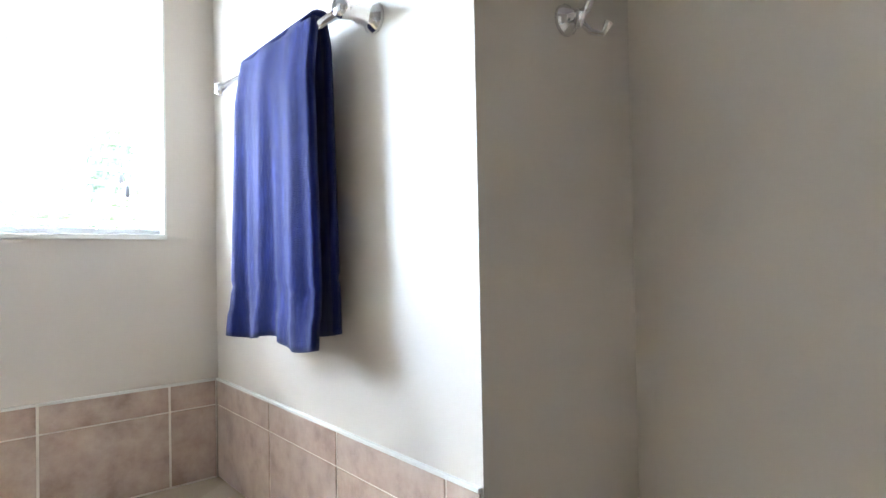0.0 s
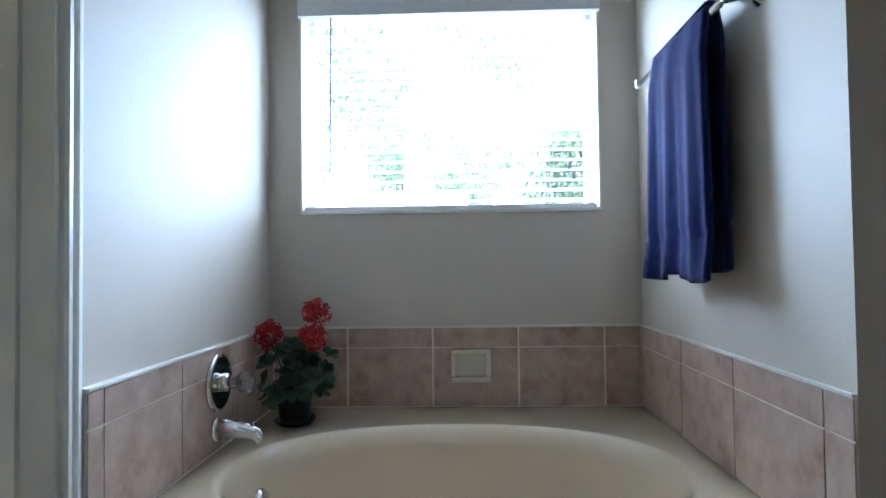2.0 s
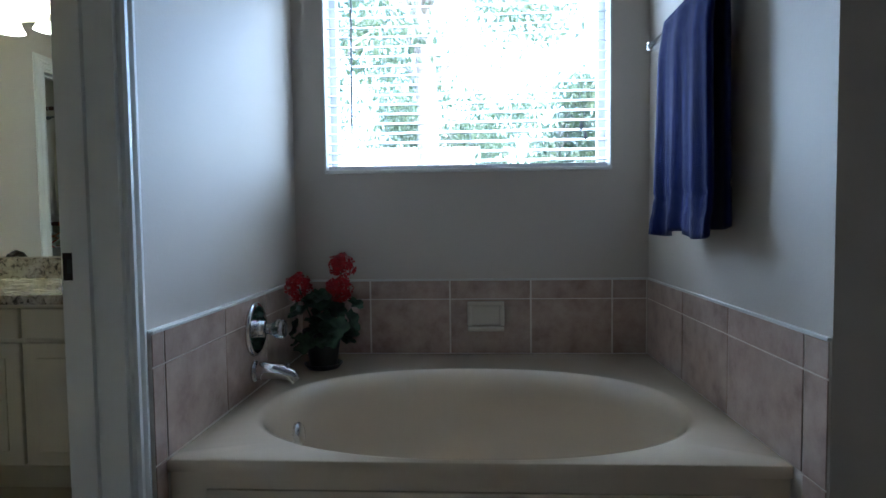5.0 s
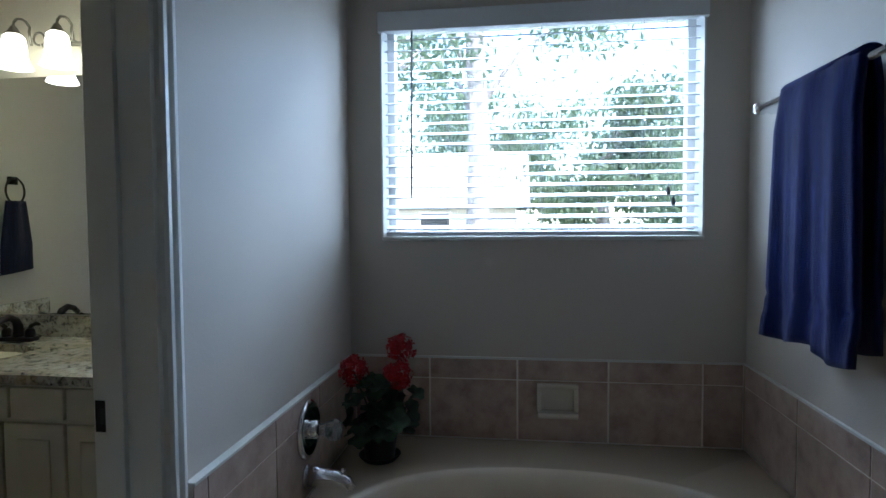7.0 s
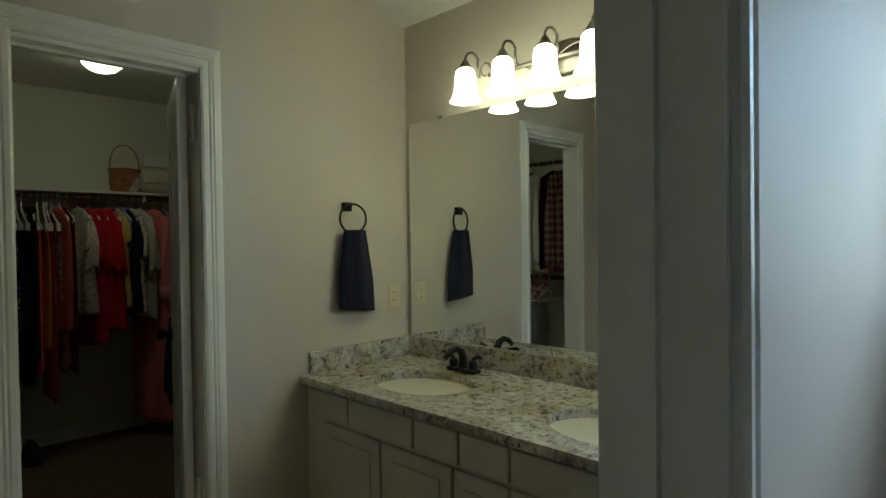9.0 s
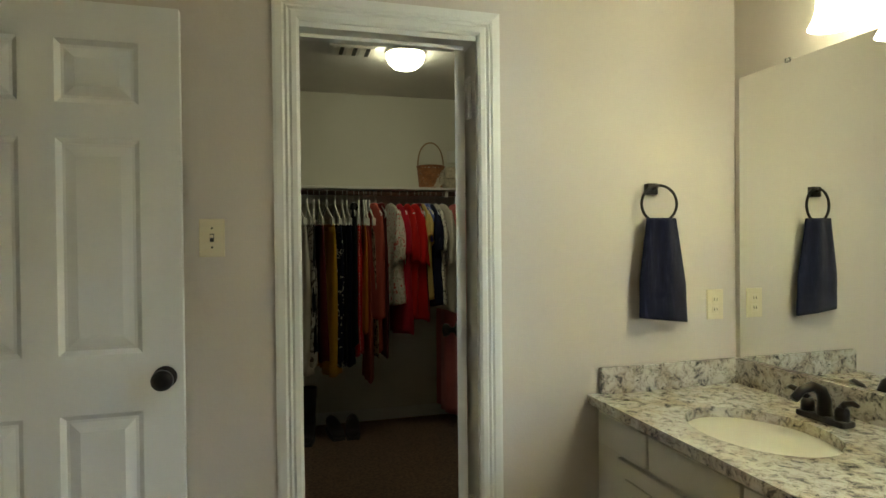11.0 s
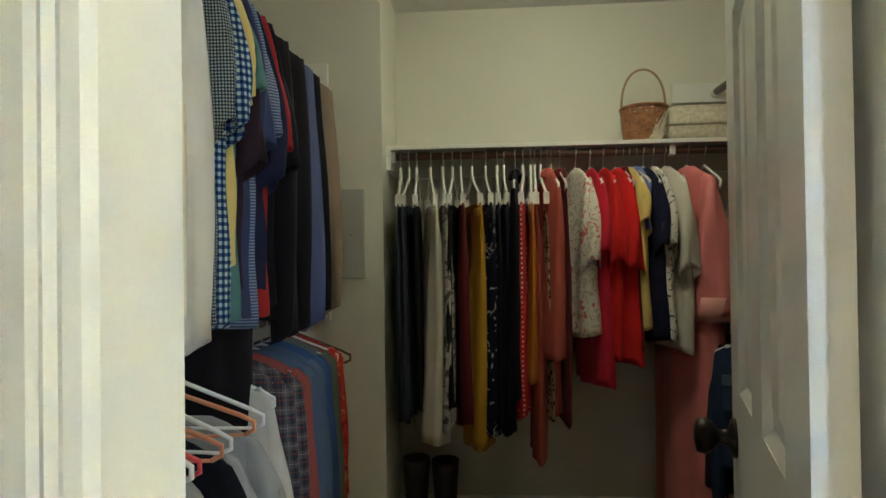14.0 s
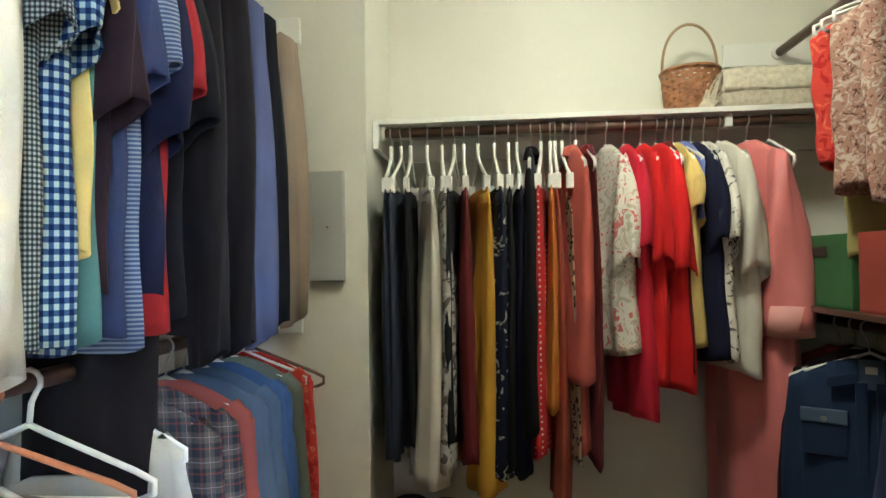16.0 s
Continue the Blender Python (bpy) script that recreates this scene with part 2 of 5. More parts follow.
GLASS = glass_material()
ACRYLIC = mat("clear acrylic", (0.9, 0.9, 0.9), 0.05, var=0)
ACRYLIC.node_tree.nodes["Principled BSDF"].inputs["Transmission Weight"].default_value = 0.9


# ---- mesh helpers ----
def link(name, bm, material, parent=None, label="", smooth=False):
    me = bpy.data.meshes.new(name)
    bmesh.ops.recalc_face_normals(bm, faces=bm.faces)
    bm.to_mesh(me)
    bm.free()
    me.materials.append(material)
    if smooth:
        for p in me.polygons:
            p.use_smooth = True
    ob = new(name, me)
    if parent is not None:
        ob.parent = parent
    if label:
        tagged(ob, label)
    return ob


def part(name, bm, material, parent, label="", smooth=False):
    return link(name, bm, material, parent, label, smooth)


def root(name, label, category, m=None, group=""):
    e = new(name)
    if m is not None:
        e.matrix_world = m
    return tagged(e, label, category, group)


def box(x0, x1, y0, y1, z0, z1, bevel=0.0, bm=None):
    bm = bm or bmesh.new()
    vs = bmesh.ops.create_cube(bm, size=1)["verts"]
    for v in vs:
        v.co = Vector((x0 if v.co.x < 0 else x1, y0 if v.co.y < 0 else y1, z0 if v.co.z < 0 else z1))
    if bevel:
        es = list({e for v in vs for e in v.link_edges})
        bmesh.ops.bevel(bm, geom=es, offset=bevel, segments=2, affect="EDGES", profile=0.6)
    return bm


def lathe(profile, n=24, m=None, bm=None):
    """Turned shape from (radius, height) pairs about z."""
    bm = bm or bmesh.new()
    m = m or Matrix()
    rings = [[bm.verts.new(m @ Vector((r * math.cos(2 * math.pi * k / n), r * math.sin(2 * math.pi * k / n), z))) for k in range(n)] for r, z in profile]
    for a, b in zip(rings, rings[1:]):
        for k in range(n):
            bm.faces.new((a[k], a[(k + 1) % n], b[(k + 1) % n], b[k]))
    for ring in (rings[0], rings[-1]):
        bm.faces.new(ring)
    return bm


def tube(points, r, n=8, bm=None, close=False):
    """Round bar along a line of points."""
    bm = bm or bmesh.new()
    pts = [Vector(p) for p in points]
    rings = []
    last = None
    for i, p in enumerate(pts):
        d = (pts[min(i + 1, len(pts) - 1)] - pts[max(i - 1, 0)]).normalized()
        if last is None:
            u = d.orthogonal().normalized()
        else:
            u = (last - d * last.dot(d)).normalized()
        last = u
        w = d.cross(u)
        rr = r[i] if isinstance(r, (list, tuple)) else r
        rings.append([bm.verts.new(p + rr * (math.cos(2 * math.pi * k / n) * u + math.sin(2 * math.pi * k / n) * w)) for k in range(n)])
    for a, b in zip(rings, rings[1:]):
        for k in range(n):
            bm.faces.new((a[k], a[(k + 1) % n], b[(k + 1) % n], b[k]))
    bm.faces.new(rings[0]), bm.faces.new(rings[-1])
    return bm


def loft(rings, cap=True, bm=None):
    bm = bm or bmesh.new()
    vr = [[bm.verts.new(p) for p in ring] for ring in rings]
    n = len(vr[0])
    for a, b in zip(vr, vr[1:]):
        for k in range(n):
            bm.faces.new((a[k], a[(k + 1) % n], b[(k + 1) % n], b[k]))
    if cap:
        bm.faces.new(vr[0]), bm.faces.new(vr[-1])
    return bm


def structure(name, bm, material, label=""):
    return tagged(link(name, bm, material), label, kind="structure")


# ---- structure: tub room, vanity room, closet ----
LW, RW, BW = -0.717, 0.762, 2.34      # tub alcove faces
TL = -0.697                           # face of the tile on the partition
W, N, S = -2.833, 2.604, -0.22        # vanity room faces
CB, CL, CR, CN, CK = -5.25, 0.06, 2.62, -4.83, 0.755   # closet: back, sides, near wall, its corner
DH = 2.07                              # closet door head
WX0, WX1, WZ0, WZ1 = -0.585, 0.61, 1.225, 2.09          # window opening

bm = box(LW - 0.13, RW + 0.6, BW, BW + 0.16, 0, WZ0)
box(LW - 0.13, RW + 0.6, BW, BW + 0.16, WZ1, 3.4, bm=bm)
box(LW - 0.13, WX0, BW, BW + 0.16, WZ0, WZ1, bm=bm)
box(WX1, RW + 0.6, BW, BW + 0.16, WZ0, WZ1, bm=bm)
structure("wall_window", bm, PAINT, "beige painted wall with a window above the tub")
structure("wall_alcove_side", box(RW, 1.22, 1.1, BW, 0, 3.4), PAINT, "beige painted wall block beside the tub")
structure("wall_east", box(1.22, 1.36, -1.4, 1.1, 0, 3.4), PAINT, "beige painted plain wall")
structure("wall_south_bath", box(LW - 0.13, 1.22, -1.4, -1.26, 0, 3.4), PAINT, "beige painted plain wall")
DJ0, DJ1, DJH = 0.27, 1.126, 2.05     # doorway between the rooms
bm = box(LW - 0.13, LW, DJ1, BW, 0, 3.4)
box(LW - 0.13, LW, -1.26, DJ0, 0, 3.4, bm=bm)
box(LW - 0.13, LW, DJ0, DJ1, DJH, 3.4, bm=bm)
structure("wall_partition", bm, PAINT, "beige painted partition wall with a doorway")
bm = box(W - 0.12, W, S - 0.12, 0.868, 0, 3.4)
box(W - 0.12, W, 1.505, N + 0.12, 0, 3.4, bm=bm)
box(W - 0.12, W, 0.868, 1.505, DH, 3.4, bm=bm)
structure("wall_west", bm, PAINT, "beige painted wall with the closet doorway")
structure("wall_north", box(W, LW - 0.13, N, N + 0.12, 0, 3.4), PAINT, "beige painted wall behind the vanity")
structure("wall_south", box(W, LW - 0.13, S - 0.12, S, 0, 3.4), PAINT, "beige painted plain wall")
bm = box(CB - 0.1, CB, CK - 0.1, CR, 0, 2.46)
structure("wall_closet_back", bm, CLOSET_PAINT, "off-white painted closet wall")
structure("wall_closet_corner", box(CB, CN, CL - 0.1, CK, 0, 2.46), CLOSET_PAINT, "off-white painted closet wall return")
structure("wall_closet_left", box(CN, W - 0.12, CL - 0.1, CL, 0, 2.46), CLOSET_PAINT, "off-white painted closet wall")
structure("wall_closet_right", box(CB - 0.1, W - 0.12, CR, CR + 0.1, 0, 2.46), CLOSET_PAINT, "off-white painted closet wall")
structure("ceiling_closet", box(CB - 0.1, W - 0.12, CL - 0.1, CR + 0.1, 2.46, 2.56), CEILING, "white textured closet ceiling")
# vaulted ceiling rises away from the vanity
bm = bmesh.new()
vs = [bm.verts.new(p) for p in ((W, N + 0.1, 2.478), (LW, N + 0.1, 2.478), (LW, S, 3.21), (W, S, 3.21), (W, N + 0.1, 2.6), (LW, N + 0.1, 2.6), (LW, S, 3.4), (W, S, 3.4))]
for f in ((0, 1, 2, 3), (4, 5, 6, 7), (0, 1, 5, 4), (1, 2, 6, 5), (2, 3, 7, 6), (3, 0, 4, 7)):
    bm.faces.new([vs[k] for k in f])
structure("ceiling_vanity", bm, CEILING, "white vaulted ceiling over the vanity")
bm = bmesh.new()
vs = [bm.verts.new(p) for p in ((LW, BW, 2.55), (1.36, BW, 2.55), (1.36, -1.4, 3.35), (LW, -1.4, 3.35), (LW, BW, 2.7), (1.36, BW, 2.7), (1.36, -1.4, 3.45), (LW, -1.4, 3.45))]
for f in ((0, 1, 2, 3), (4, 5, 6, 7), (0, 1, 5, 4), (1, 2, 6, 5), (2, 3, 7, 6), (3, 0, 4, 7)):
    bm.faces.new([vs[k] for k in f])
structure("ceiling_bath", bm, CEILING, "white sloped ceiling over the tub")
structure("floor", box(W - 0.06, 1.36, -1.4, N + 0.1, -0.1, 0), FLOOR, "beige tile bathroom floor")
structure("floor_closet", box(CB - 0.1, W - 0.06, CL - 0.1, CR + 0.1, -0.1, 0.004), CARPET, "brown carpet closet floor")
bm = box(CB, CB + 0.012, CK, CR, 0.004, 0.09)
box(CB + 0.012, CN, CK, CK + 0.012, 0.004, 0.09, bm=bm)
box(CN, CN + 0.012, CL, CK + 0.012, 0.004, 0.09, bm=bm)
structure("baseboard", bm, TRIM, "white closet baseboard")


def casing(name, x, face, y0, y1, head, w=0.068):
    """Moulded door casing on a wall face at x; face is +1 or -1 along x."""
    bm = bmesh.new()
    k = w / 0.068
    steps = [(0.0, 0.012), (0.008 * k, 0.018), (0.02 * k, 0.018), (0.026 * k, 0.013), (0.032 * k, 0.018), (0.038 * k, 0.013), (0.044 * k, 0.017), (0.06 * k, 0.013), (w, 0.01)]
    prof = [(0.0, 0.0)] + steps + [(w, 0.0)]
    for side in (-1, 1):
        rings = []
        for top in (False, True):
            ring = []
            for a, b in prof:
                y = (y0 - a) if side < 0 else (y1 + a)
                ring.append((x + face * b, y, head + a if top else 0.0))
            rings.append(ring)
        loft(rings, bm=bm)
    rings = []
    for right in (False, True):
        rings.append([(x + face * b, (y1 + a) if right else (y0 - a), head + a) for a, b in prof])
    loft(rings, bm=bm)
    ob = structure(name, bm, TRIM, "white moulded wood door casing")
    return ob


def jamb(name, x0, x1, y0, y1, head, sides=(1, 1), stop=True):
    bm = bmesh.new()
    if sides[0]:
        box(x0, x1, y0 - 0.001, y0 + 0.018, 0, head, bm=bm)
    if sides[1]:
        box(x0, x1, y1 - (0.018 if stop else 0.008), y1 + 0.001, 0, head, bm=bm)
    box(x0, x1, y0, y1, head - 0.018, head + 0.001, bm=bm)
    xm = x0 * 0.62 + x1 * 0.38
    if stop:
        box(xm - 0.018, xm + 0.018, y0 + 0.018, y0 + 0.03, 0, head - 0.018, bm=bm)
    if stop:
        box(xm - 0.018, xm + 0.018, y1 - 0.03, y1 - 0.018, 0, head - 0.018, bm=bm)
    box(xm - 0.018, xm + 0.018, y0 + 0.03, y1 - 0.03, head - 0.03, head - 0.018, bm=bm)
    return structure(name, bm, TRIM, "white painted door jamb with a stop")


casing("trim_closet_door", W, 1, 0.893, 1.502, DH, 0.085)
jamb("trim_closet_jamb", W - 0.122, W + 0.002, 0.868, 1.505, DH, stop=False)
casing("trim_bath_door", LW, 1, DJ0 + 0.005, DJ1 - 0.005, DJH, 0.058)
casing("trim_bath_door_west", LW - 0.13, -1, DJ0 + 0.005, DJ1 - 0.005, DJH)
jamb("trim_bath_jamb", LW - 0.132, LW + 0.002, DJ0, DJ1, DJH)

# strike plate in the doorway's jamb
plate = root("strike_plate", "dark bronze strike plate let into the white jamb", "strike plate")
bm = box(LW - 0.128, LW - 0.09, DJ1 - 0.0205, DJ1 - 0.0178, 0.903, 0.963, 0.001)
part("plate", bm, BRONZE, plate)
# no real hole: a dark block paints its shade on the plate
part("latch_hole_shade", box(LW - 0.118, LW - 0.1, DJ1 - 0.0212, DJ1 - 0.0203, 0.918, 0.948), DARK, plate)


# ---- tub alcove ----
def tub():
    t = root("bathtub", "almond acrylic oval soaking tub set in a tiled alcove", "bathtub")
    x0, x1, y0, y1, z = TL + 0.001, RW - 0.002, 1.225, BW - 0.012, 0.46
    cx, cy, a, b, n = 0.03, 1.63, 0.6, 0.395, 96
    bm = bmesh.new()
    rings = []
    corners = [math.atan2(yy - cy, xx - cx) for xx in (x0, x1) for yy in (y0, y1)]
    angs = [2 * math.pi * k / n - math.pi for k in range(n)]
    for c in corners:
        k = min(range(n), key=lambda q: abs(angs[q] - c))
        angs[k] = c

    def rect(th, inset):
        dx, dy = math.cos(th), math.sin(th)
        tx = ((x1 - inset - cx) if dx > 0 else (x0 + inset - cx)) / dx if abs(dx) > 1e-6 else 1e9
        ty = ((y1 - inset - cy) if dy > 0 else (y0 + inset - cy)) / dy if abs(dy) > 1e-6 else 1e9
        s = min(tx, ty)
        return cx + s * dx, cy + s * dy

    def oval(th, sa, sb):
        p = 2.25
        if th < 0:
            sb = min(sb, 1 + 0.06 * (sb - 1))
        dx, dy = math.cos(th) / (a * sa), math.sin(th) / (b * sb)
        r = (abs(dx) ** p + abs(dy) ** p) ** (-1 / p)
        return cx + r * math.cos(th), cy + r * math.sin(th)

    rings.append([(*rect(th, 0), z - 0.03) for th in angs])
    rings.append([(*rect(th, 0.0), z - 0.004) for th in angs])
    rings.append([(*rect(th, 0.004), z) for th in angs])
    for sa, sb, dz in ((1.1, 1.14, 0.0), (1.07, 1.12, 0.003), (1.04, 1.1, 0.001), (1.02, 1.06, -0.012), (1.0, 1.02, -0.028), (0.985, 0.985, -0.048), (0.975, 0.965, -0.07), (0.95, 0.93, -0.12), (0.9, 0.87, -0.22), (0.84, 0.8, -0.32), (0.74, 0.68, -0.375), (0.5, 0.45, -0.39), (0.1, 0.1, -0.395)):
        rings.append([(*oval(th, sa, sb), z + dz) for th in angs])
    bm = loft(rings, cap=False, bm=bm)
    bm.verts.ensure_lookup_table()
    bm.faces.new(bm.verts[-n:])
    shell = part("shell", bm, TUB, t, smooth=True)
    bm = box(x0 + 0.002, x1 - 0.002, y0 + 0.012, y0 + 0.03, 0, z - 0.03)
    box(x0 + 0.09, x1 - 0.09, y0 + 0.004, y0 + 0.013, 0.05, z - 0.075, 0.003, bm)
    part("apron", bm, TUB, t)
    m = Matrix.Translation((-0.5, 1.62, 0.375)) @ Euler((0, radians(78), 0)).to_matrix().to_4x4()
    part("overflow_cover", lathe([(0.036, -0.004), (0.036, 0.008), (0.028, 0.014), (0.006, 0.015)], 28, m), CHROME, t, "round chrome overflow cover", True)
    return t


tub()


def tub_spout():
    s = root("tub_spout", "polished chrome tub spout on the tiled wall", "spout")
    y, z = 1.785, 0.527
    pts = [(TL - 0.008 + 0.01, y, z), (TL - 0.008 + 0.05, y, z + 0.002), (TL - 0.008 + 0.1, y, z - 0.002), (TL - 0.008 + 0.135, y, z - 0.014), (TL - 0.008 + 0.15, y, z - 0.034)]
    part("body", tube(pts, [0.032, 0.029, 0.024, 0.02, 0.016], 16), CHROME, s, smooth=True)
    part("flange", lathe([(0.036, 0), (0.036, 0.006), (0.03, 0.01)], 20, pose(TL + 0.001, y, z, 0, 90, 0)), CHROME, s, smooth=True)
    part("diverter_knob", lathe([(0.004, 0), (0.004, 0.012), (0.007, 0.014), (0.007, 0.02)], 10, pose(TL - 0.008 + 0.125, y, z + 0.006)), CHROME, s, smooth=True)


def tub_valve():
    v = root("tub_valve", "chrome shower valve plate with a clear knob", "faucet")
    m = pose(TL + 0.001, 1.805, 0.665, 0, 90, 0)
    part("plate", lathe([(0.092, 0), (0.09, 0.007), (0.075, 0.012), (0.05, 0.006), (0.045, 0.006)], 40, m), CHROME, v, "round polished chrome plate", True)
    part("stem", lathe([(0.03, 0.006), (0.028, 0.03), (0.02, 0.036)], 24, m), CHROME, v, smooth=True)
    bm = lathe([(0.016, 0.036), (0.022, 0.06), (0.03, 0.07), (0.034, 0.085), (0.03, 0.1), (0.012, 0.104)], 10, m)
    part("knob", bm, ACRYLIC, v, "clear faceted acrylic knob")


tub_spout()
tub_valve()


def soap_dish():
    s = root("soap_dish", "almond ceramic soap dish set in the wall tile", "soap dish")
    y = BW - 0.008
    bm = bmesh.new()
    part("frame", box(0.01, 0.165, y - 0.03, y, 0.665, 0.684, 0.007), CERAMIC, s)
    part("frame", box(0.01, 0.03, y - 0.028, y, 0.58, 0.667, 0.006), CERAMIC, s)
    part("frame", box(0.145, 0.165, y - 0.028, y, 0.58, 0.667, 0.006), CERAMIC, s)
    part("tray", box(0.012, 0.163, y - 0.055, y, 0.562, 0.582, 0.008), CERAMIC, s)
    part("back", box(0.03, 0.145, y - 0.004, y, 0.582, 0.665), CERAMIC, s)
    bm.free()


soap_dish()


def towel_bar():
    t = root("towel_bar", "chrome towel bar with turned brackets", "towel bar")
    x, z = RW - 0.075, 1.64
    part("bar", tube([(x, 1.37, z), (x, 2.08, z)], 0.009, 12), CHROME, t, smooth=True)
    for y in (1.39, 2.06):
        b = part("bracket", lathe([(0.032, 0), (0.032, 0.008), (0.022, 0.014), (0.016, 0.03), (0.02, 0.04), (0.013, 0.05), (0.018, 0.062), (0.02, 0.078), (0.014, 0.092)], 20, pose(RW, y, z, 0, -90, 0)), CHROME, t, smooth=True)
    return x, z


BX, BZ = towel_bar()


def hung_towel():
    t = root("bath_towel", "royal blue terry bath towel folded over the bar", "towel")
    rnd = random.Random(4)
    ny, nz = 26, 40
    for name, side, drop, y0, y1 in (("front_fall", -1, 0.68, 1.478, 1.845), ("back_fall", 1, 0.655, 1.5, 1.83)):
        rings = []
        for j in range(nz + 1):
            s = j / nz
            z = BZ + 0.013 - drop * s
            outer, inner = [], []
            for i in range(ny + 1):
                u = i / ny
                flare = (0.0 + 0.05 * s) * (u - 0.5)
                y = y0 + (y1 - y0) * u + flare
                fold = (0.004 + 0.006 * s) * math.sin(u * 15 + 1.3 * side) + 0.006 * s * math.sin(u * 31 + 2) + (0.009 * math.sin(u * 19 + 1) * (s - 0.83) / 0.17 if s > 0.83 else 0.004 * math.sin(u * 47) * s)
                hem = 0.007 if 0.8 < s < 0.835 else 0.0
                off = 0.012 + 0.014 * min(1, s * 6) + fold + hem * side * 0 + (0.004 if s > 0.9 else 0)
                lim = 0.024 if side > 0 else 0.2
                off = min(off, lim)
                outer.append((BX + side * (off + 0.012 - hem * 0.6), y, z - 0.01 * math.sin(u * 9) * s))
                inner.append((BX + side * (off - 0.004), y, z - 0.01 * math.sin(u * 9) * s))
            rings.append(outer + inner[::-1])
        part(name, loft(rings), TOWEL, t, smooth=True)
    rings = []
    for k in range(9):
        th = math.pi * k / 8
        rings.append([(BX - math.cos(th) * r, y, BZ + 0.01 + math.sin(th) * (r - 0.008)) for r, ys in ((0.026, (1.478, 1.845)), (0.012, (1.845, 1.478))) for y in ys])
    part("top_fold", loft(rings), TOWEL, t, smooth=True)


hung_towel()


def robe_hook():
    h = root("robe_hook", "chrome double robe hook on the wall", "hook")
    x, y, z = 1.0, 1.1, 1.6
    part("base", lathe([(0.03, 0), (0.03, 0.008), (0.02, 0.016), (0.013, 0.03)], 20, pose(x, y, z, 90, 0, 0)), CHROME, h, smooth=True)
    part("arm", tube([(x, y - 0.02, z), (x, y - 0.05, z + 0.004), (x, y - 0.06, z + 0.02)], 0.008, 10), CHROME, h, smooth=True)
    for s in (-1, 1):
        p = part("prong", tube([(x, y - 0.03, z - 0.005), (x + s * 0.02, y - 0.045, z - 0.03), (x + s * 0.035, y - 0.06, z - 0.035), (x + s * 0.04, y - 0.07, z - 0.015)], [0.007, 0.006, 0.006, 0.009], 10), CHROME, h, smooth=True)


robe_hook()


def window():
    w = new("window_1")
    tagged(w, "white vinyl window over the tub with a fixed pane", kind="structure")
    y0, y1 = BW + 0.1, BW + 0.15
    for q in ((WX0, WX0 + 0.035, WZ0, WZ1), (WX1 - 0.035, WX1, WZ0, WZ1), (WX0 + 0.035, WX1 - 0.035, WZ0, WZ0 + 0.035), (WX0 + 0.035, WX1 - 0.035, WZ1 - 0.035, WZ1)):
        part("window_frame", box(q[0], q[1], y0, y1, q[2], q[3], 0.003), VINYL, w)
    g = part("pane", box(WX0 + 0.036, WX1 - 0.036, y0 + 0.02, y0 + 0.024, WZ0 + 0.036, WZ1 - 0.036), GLASS, w)
    g.visible_shadow = False
    part("window_sill", box(WX0 - 0.0, WX1 + 0.0, BW - 0.012, y0, WZ0 - 0.001, WZ0 + 0.014, 0.003), TRIM, w)
    for q in ((WX0 - 0.001, WX0 + 0.006), (WX1 - 0.006, WX1 + 0.001)):
        part("reveal", box(q[0], q[1], BW - 0.004, y0, WZ0 + 0.014, WZ1), TRIM, w)


window()


def blind():
    b = root("window_blind", "white horizontal slat blind, lowered with slats open", "blind")
    yc = BW + 0.045
    z, k = WZ0 + 0.05, 0
    me = None
    while z < 2.02:
        if me is None:
            bm = bmesh.new()
            xs = (WX0 + 0.012, WX1 - 0.012)
            arc = [(-0.025, 0.0), (-0.012, 0.0025), (0.012, 0.0025), (0.025, 0.0)]
            rings = [[(x, dy, dz) for dy, dz in arc] + [(x, dy, dz - 0.0028) for dy, dz in arc[::-1]] for x in xs]
            loft(rings, bm=bm)
            o = part("slat", bm, BLIND, b)
            me = o.data
        else:
            o = new("slat", me)
            o.parent = b
        o.matrix_local = pose(0, yc, z, 17, 0, 0)
        z += 0.0405
    part("bottom_rail", box(WX0 + 0.012, WX1 - 0.012, yc - 0.026, yc + 0.026, WZ0 + 0.016, WZ0 + 0.032, 0.003), BLIND, b)
    part("head_rail", box(WX0 + 0.008, WX1 - 0.008, yc - 0.028, yc + 0.028, 2.04, 2.085), BLIND, b)
    part("valance", box(WX0 - 0.004, WX1 + 0.004, BW - 0.03, BW - 0.012, 2.018, 2.092, 0.004), BLIND, b, "plain white valance board")
    for x in (WX0 - 0.004, WX1 - 0.008):
        part("valance_return", box(x, x + 0.012, BW - 0.012, BW + 0.0, 2.018, 2.092), BLIND, b)
    for x in (-0.33, 0.03, 0.4):
        for dy in (-0.027, 0.027):
            part("ladder_cord", tube([(x, yc + dy, WZ0 + 0.03), (x, yc + dy, 2.04)], 0.0009, 5), CORD, b)
    part("tilt_wand", tube([(-0.462, yc - 0.036, 2.03), (-0.468, yc - 0.04, 1.39)], 0.0042, 8), CORD, b, "thin grey tilt wand")
    for x, zz in ((0.488, 1.425), (0.505, 1.385)):
        part("pull_cord", tube([(x - 0.01, yc - 0.034, 2.03), (x - 0.012, yc - 0.036, 1.6), (x, yc - 0.036, zz)], 0.0011, 5), CORD, b)
        part("tassel", lathe([(0.003, 0), (0.007, -0.012), (0.009, -0.03), (0.004, -0.036)], 10, pose(x, yc - 0.036, zz)), CORD, b, smooth=True)


blind()


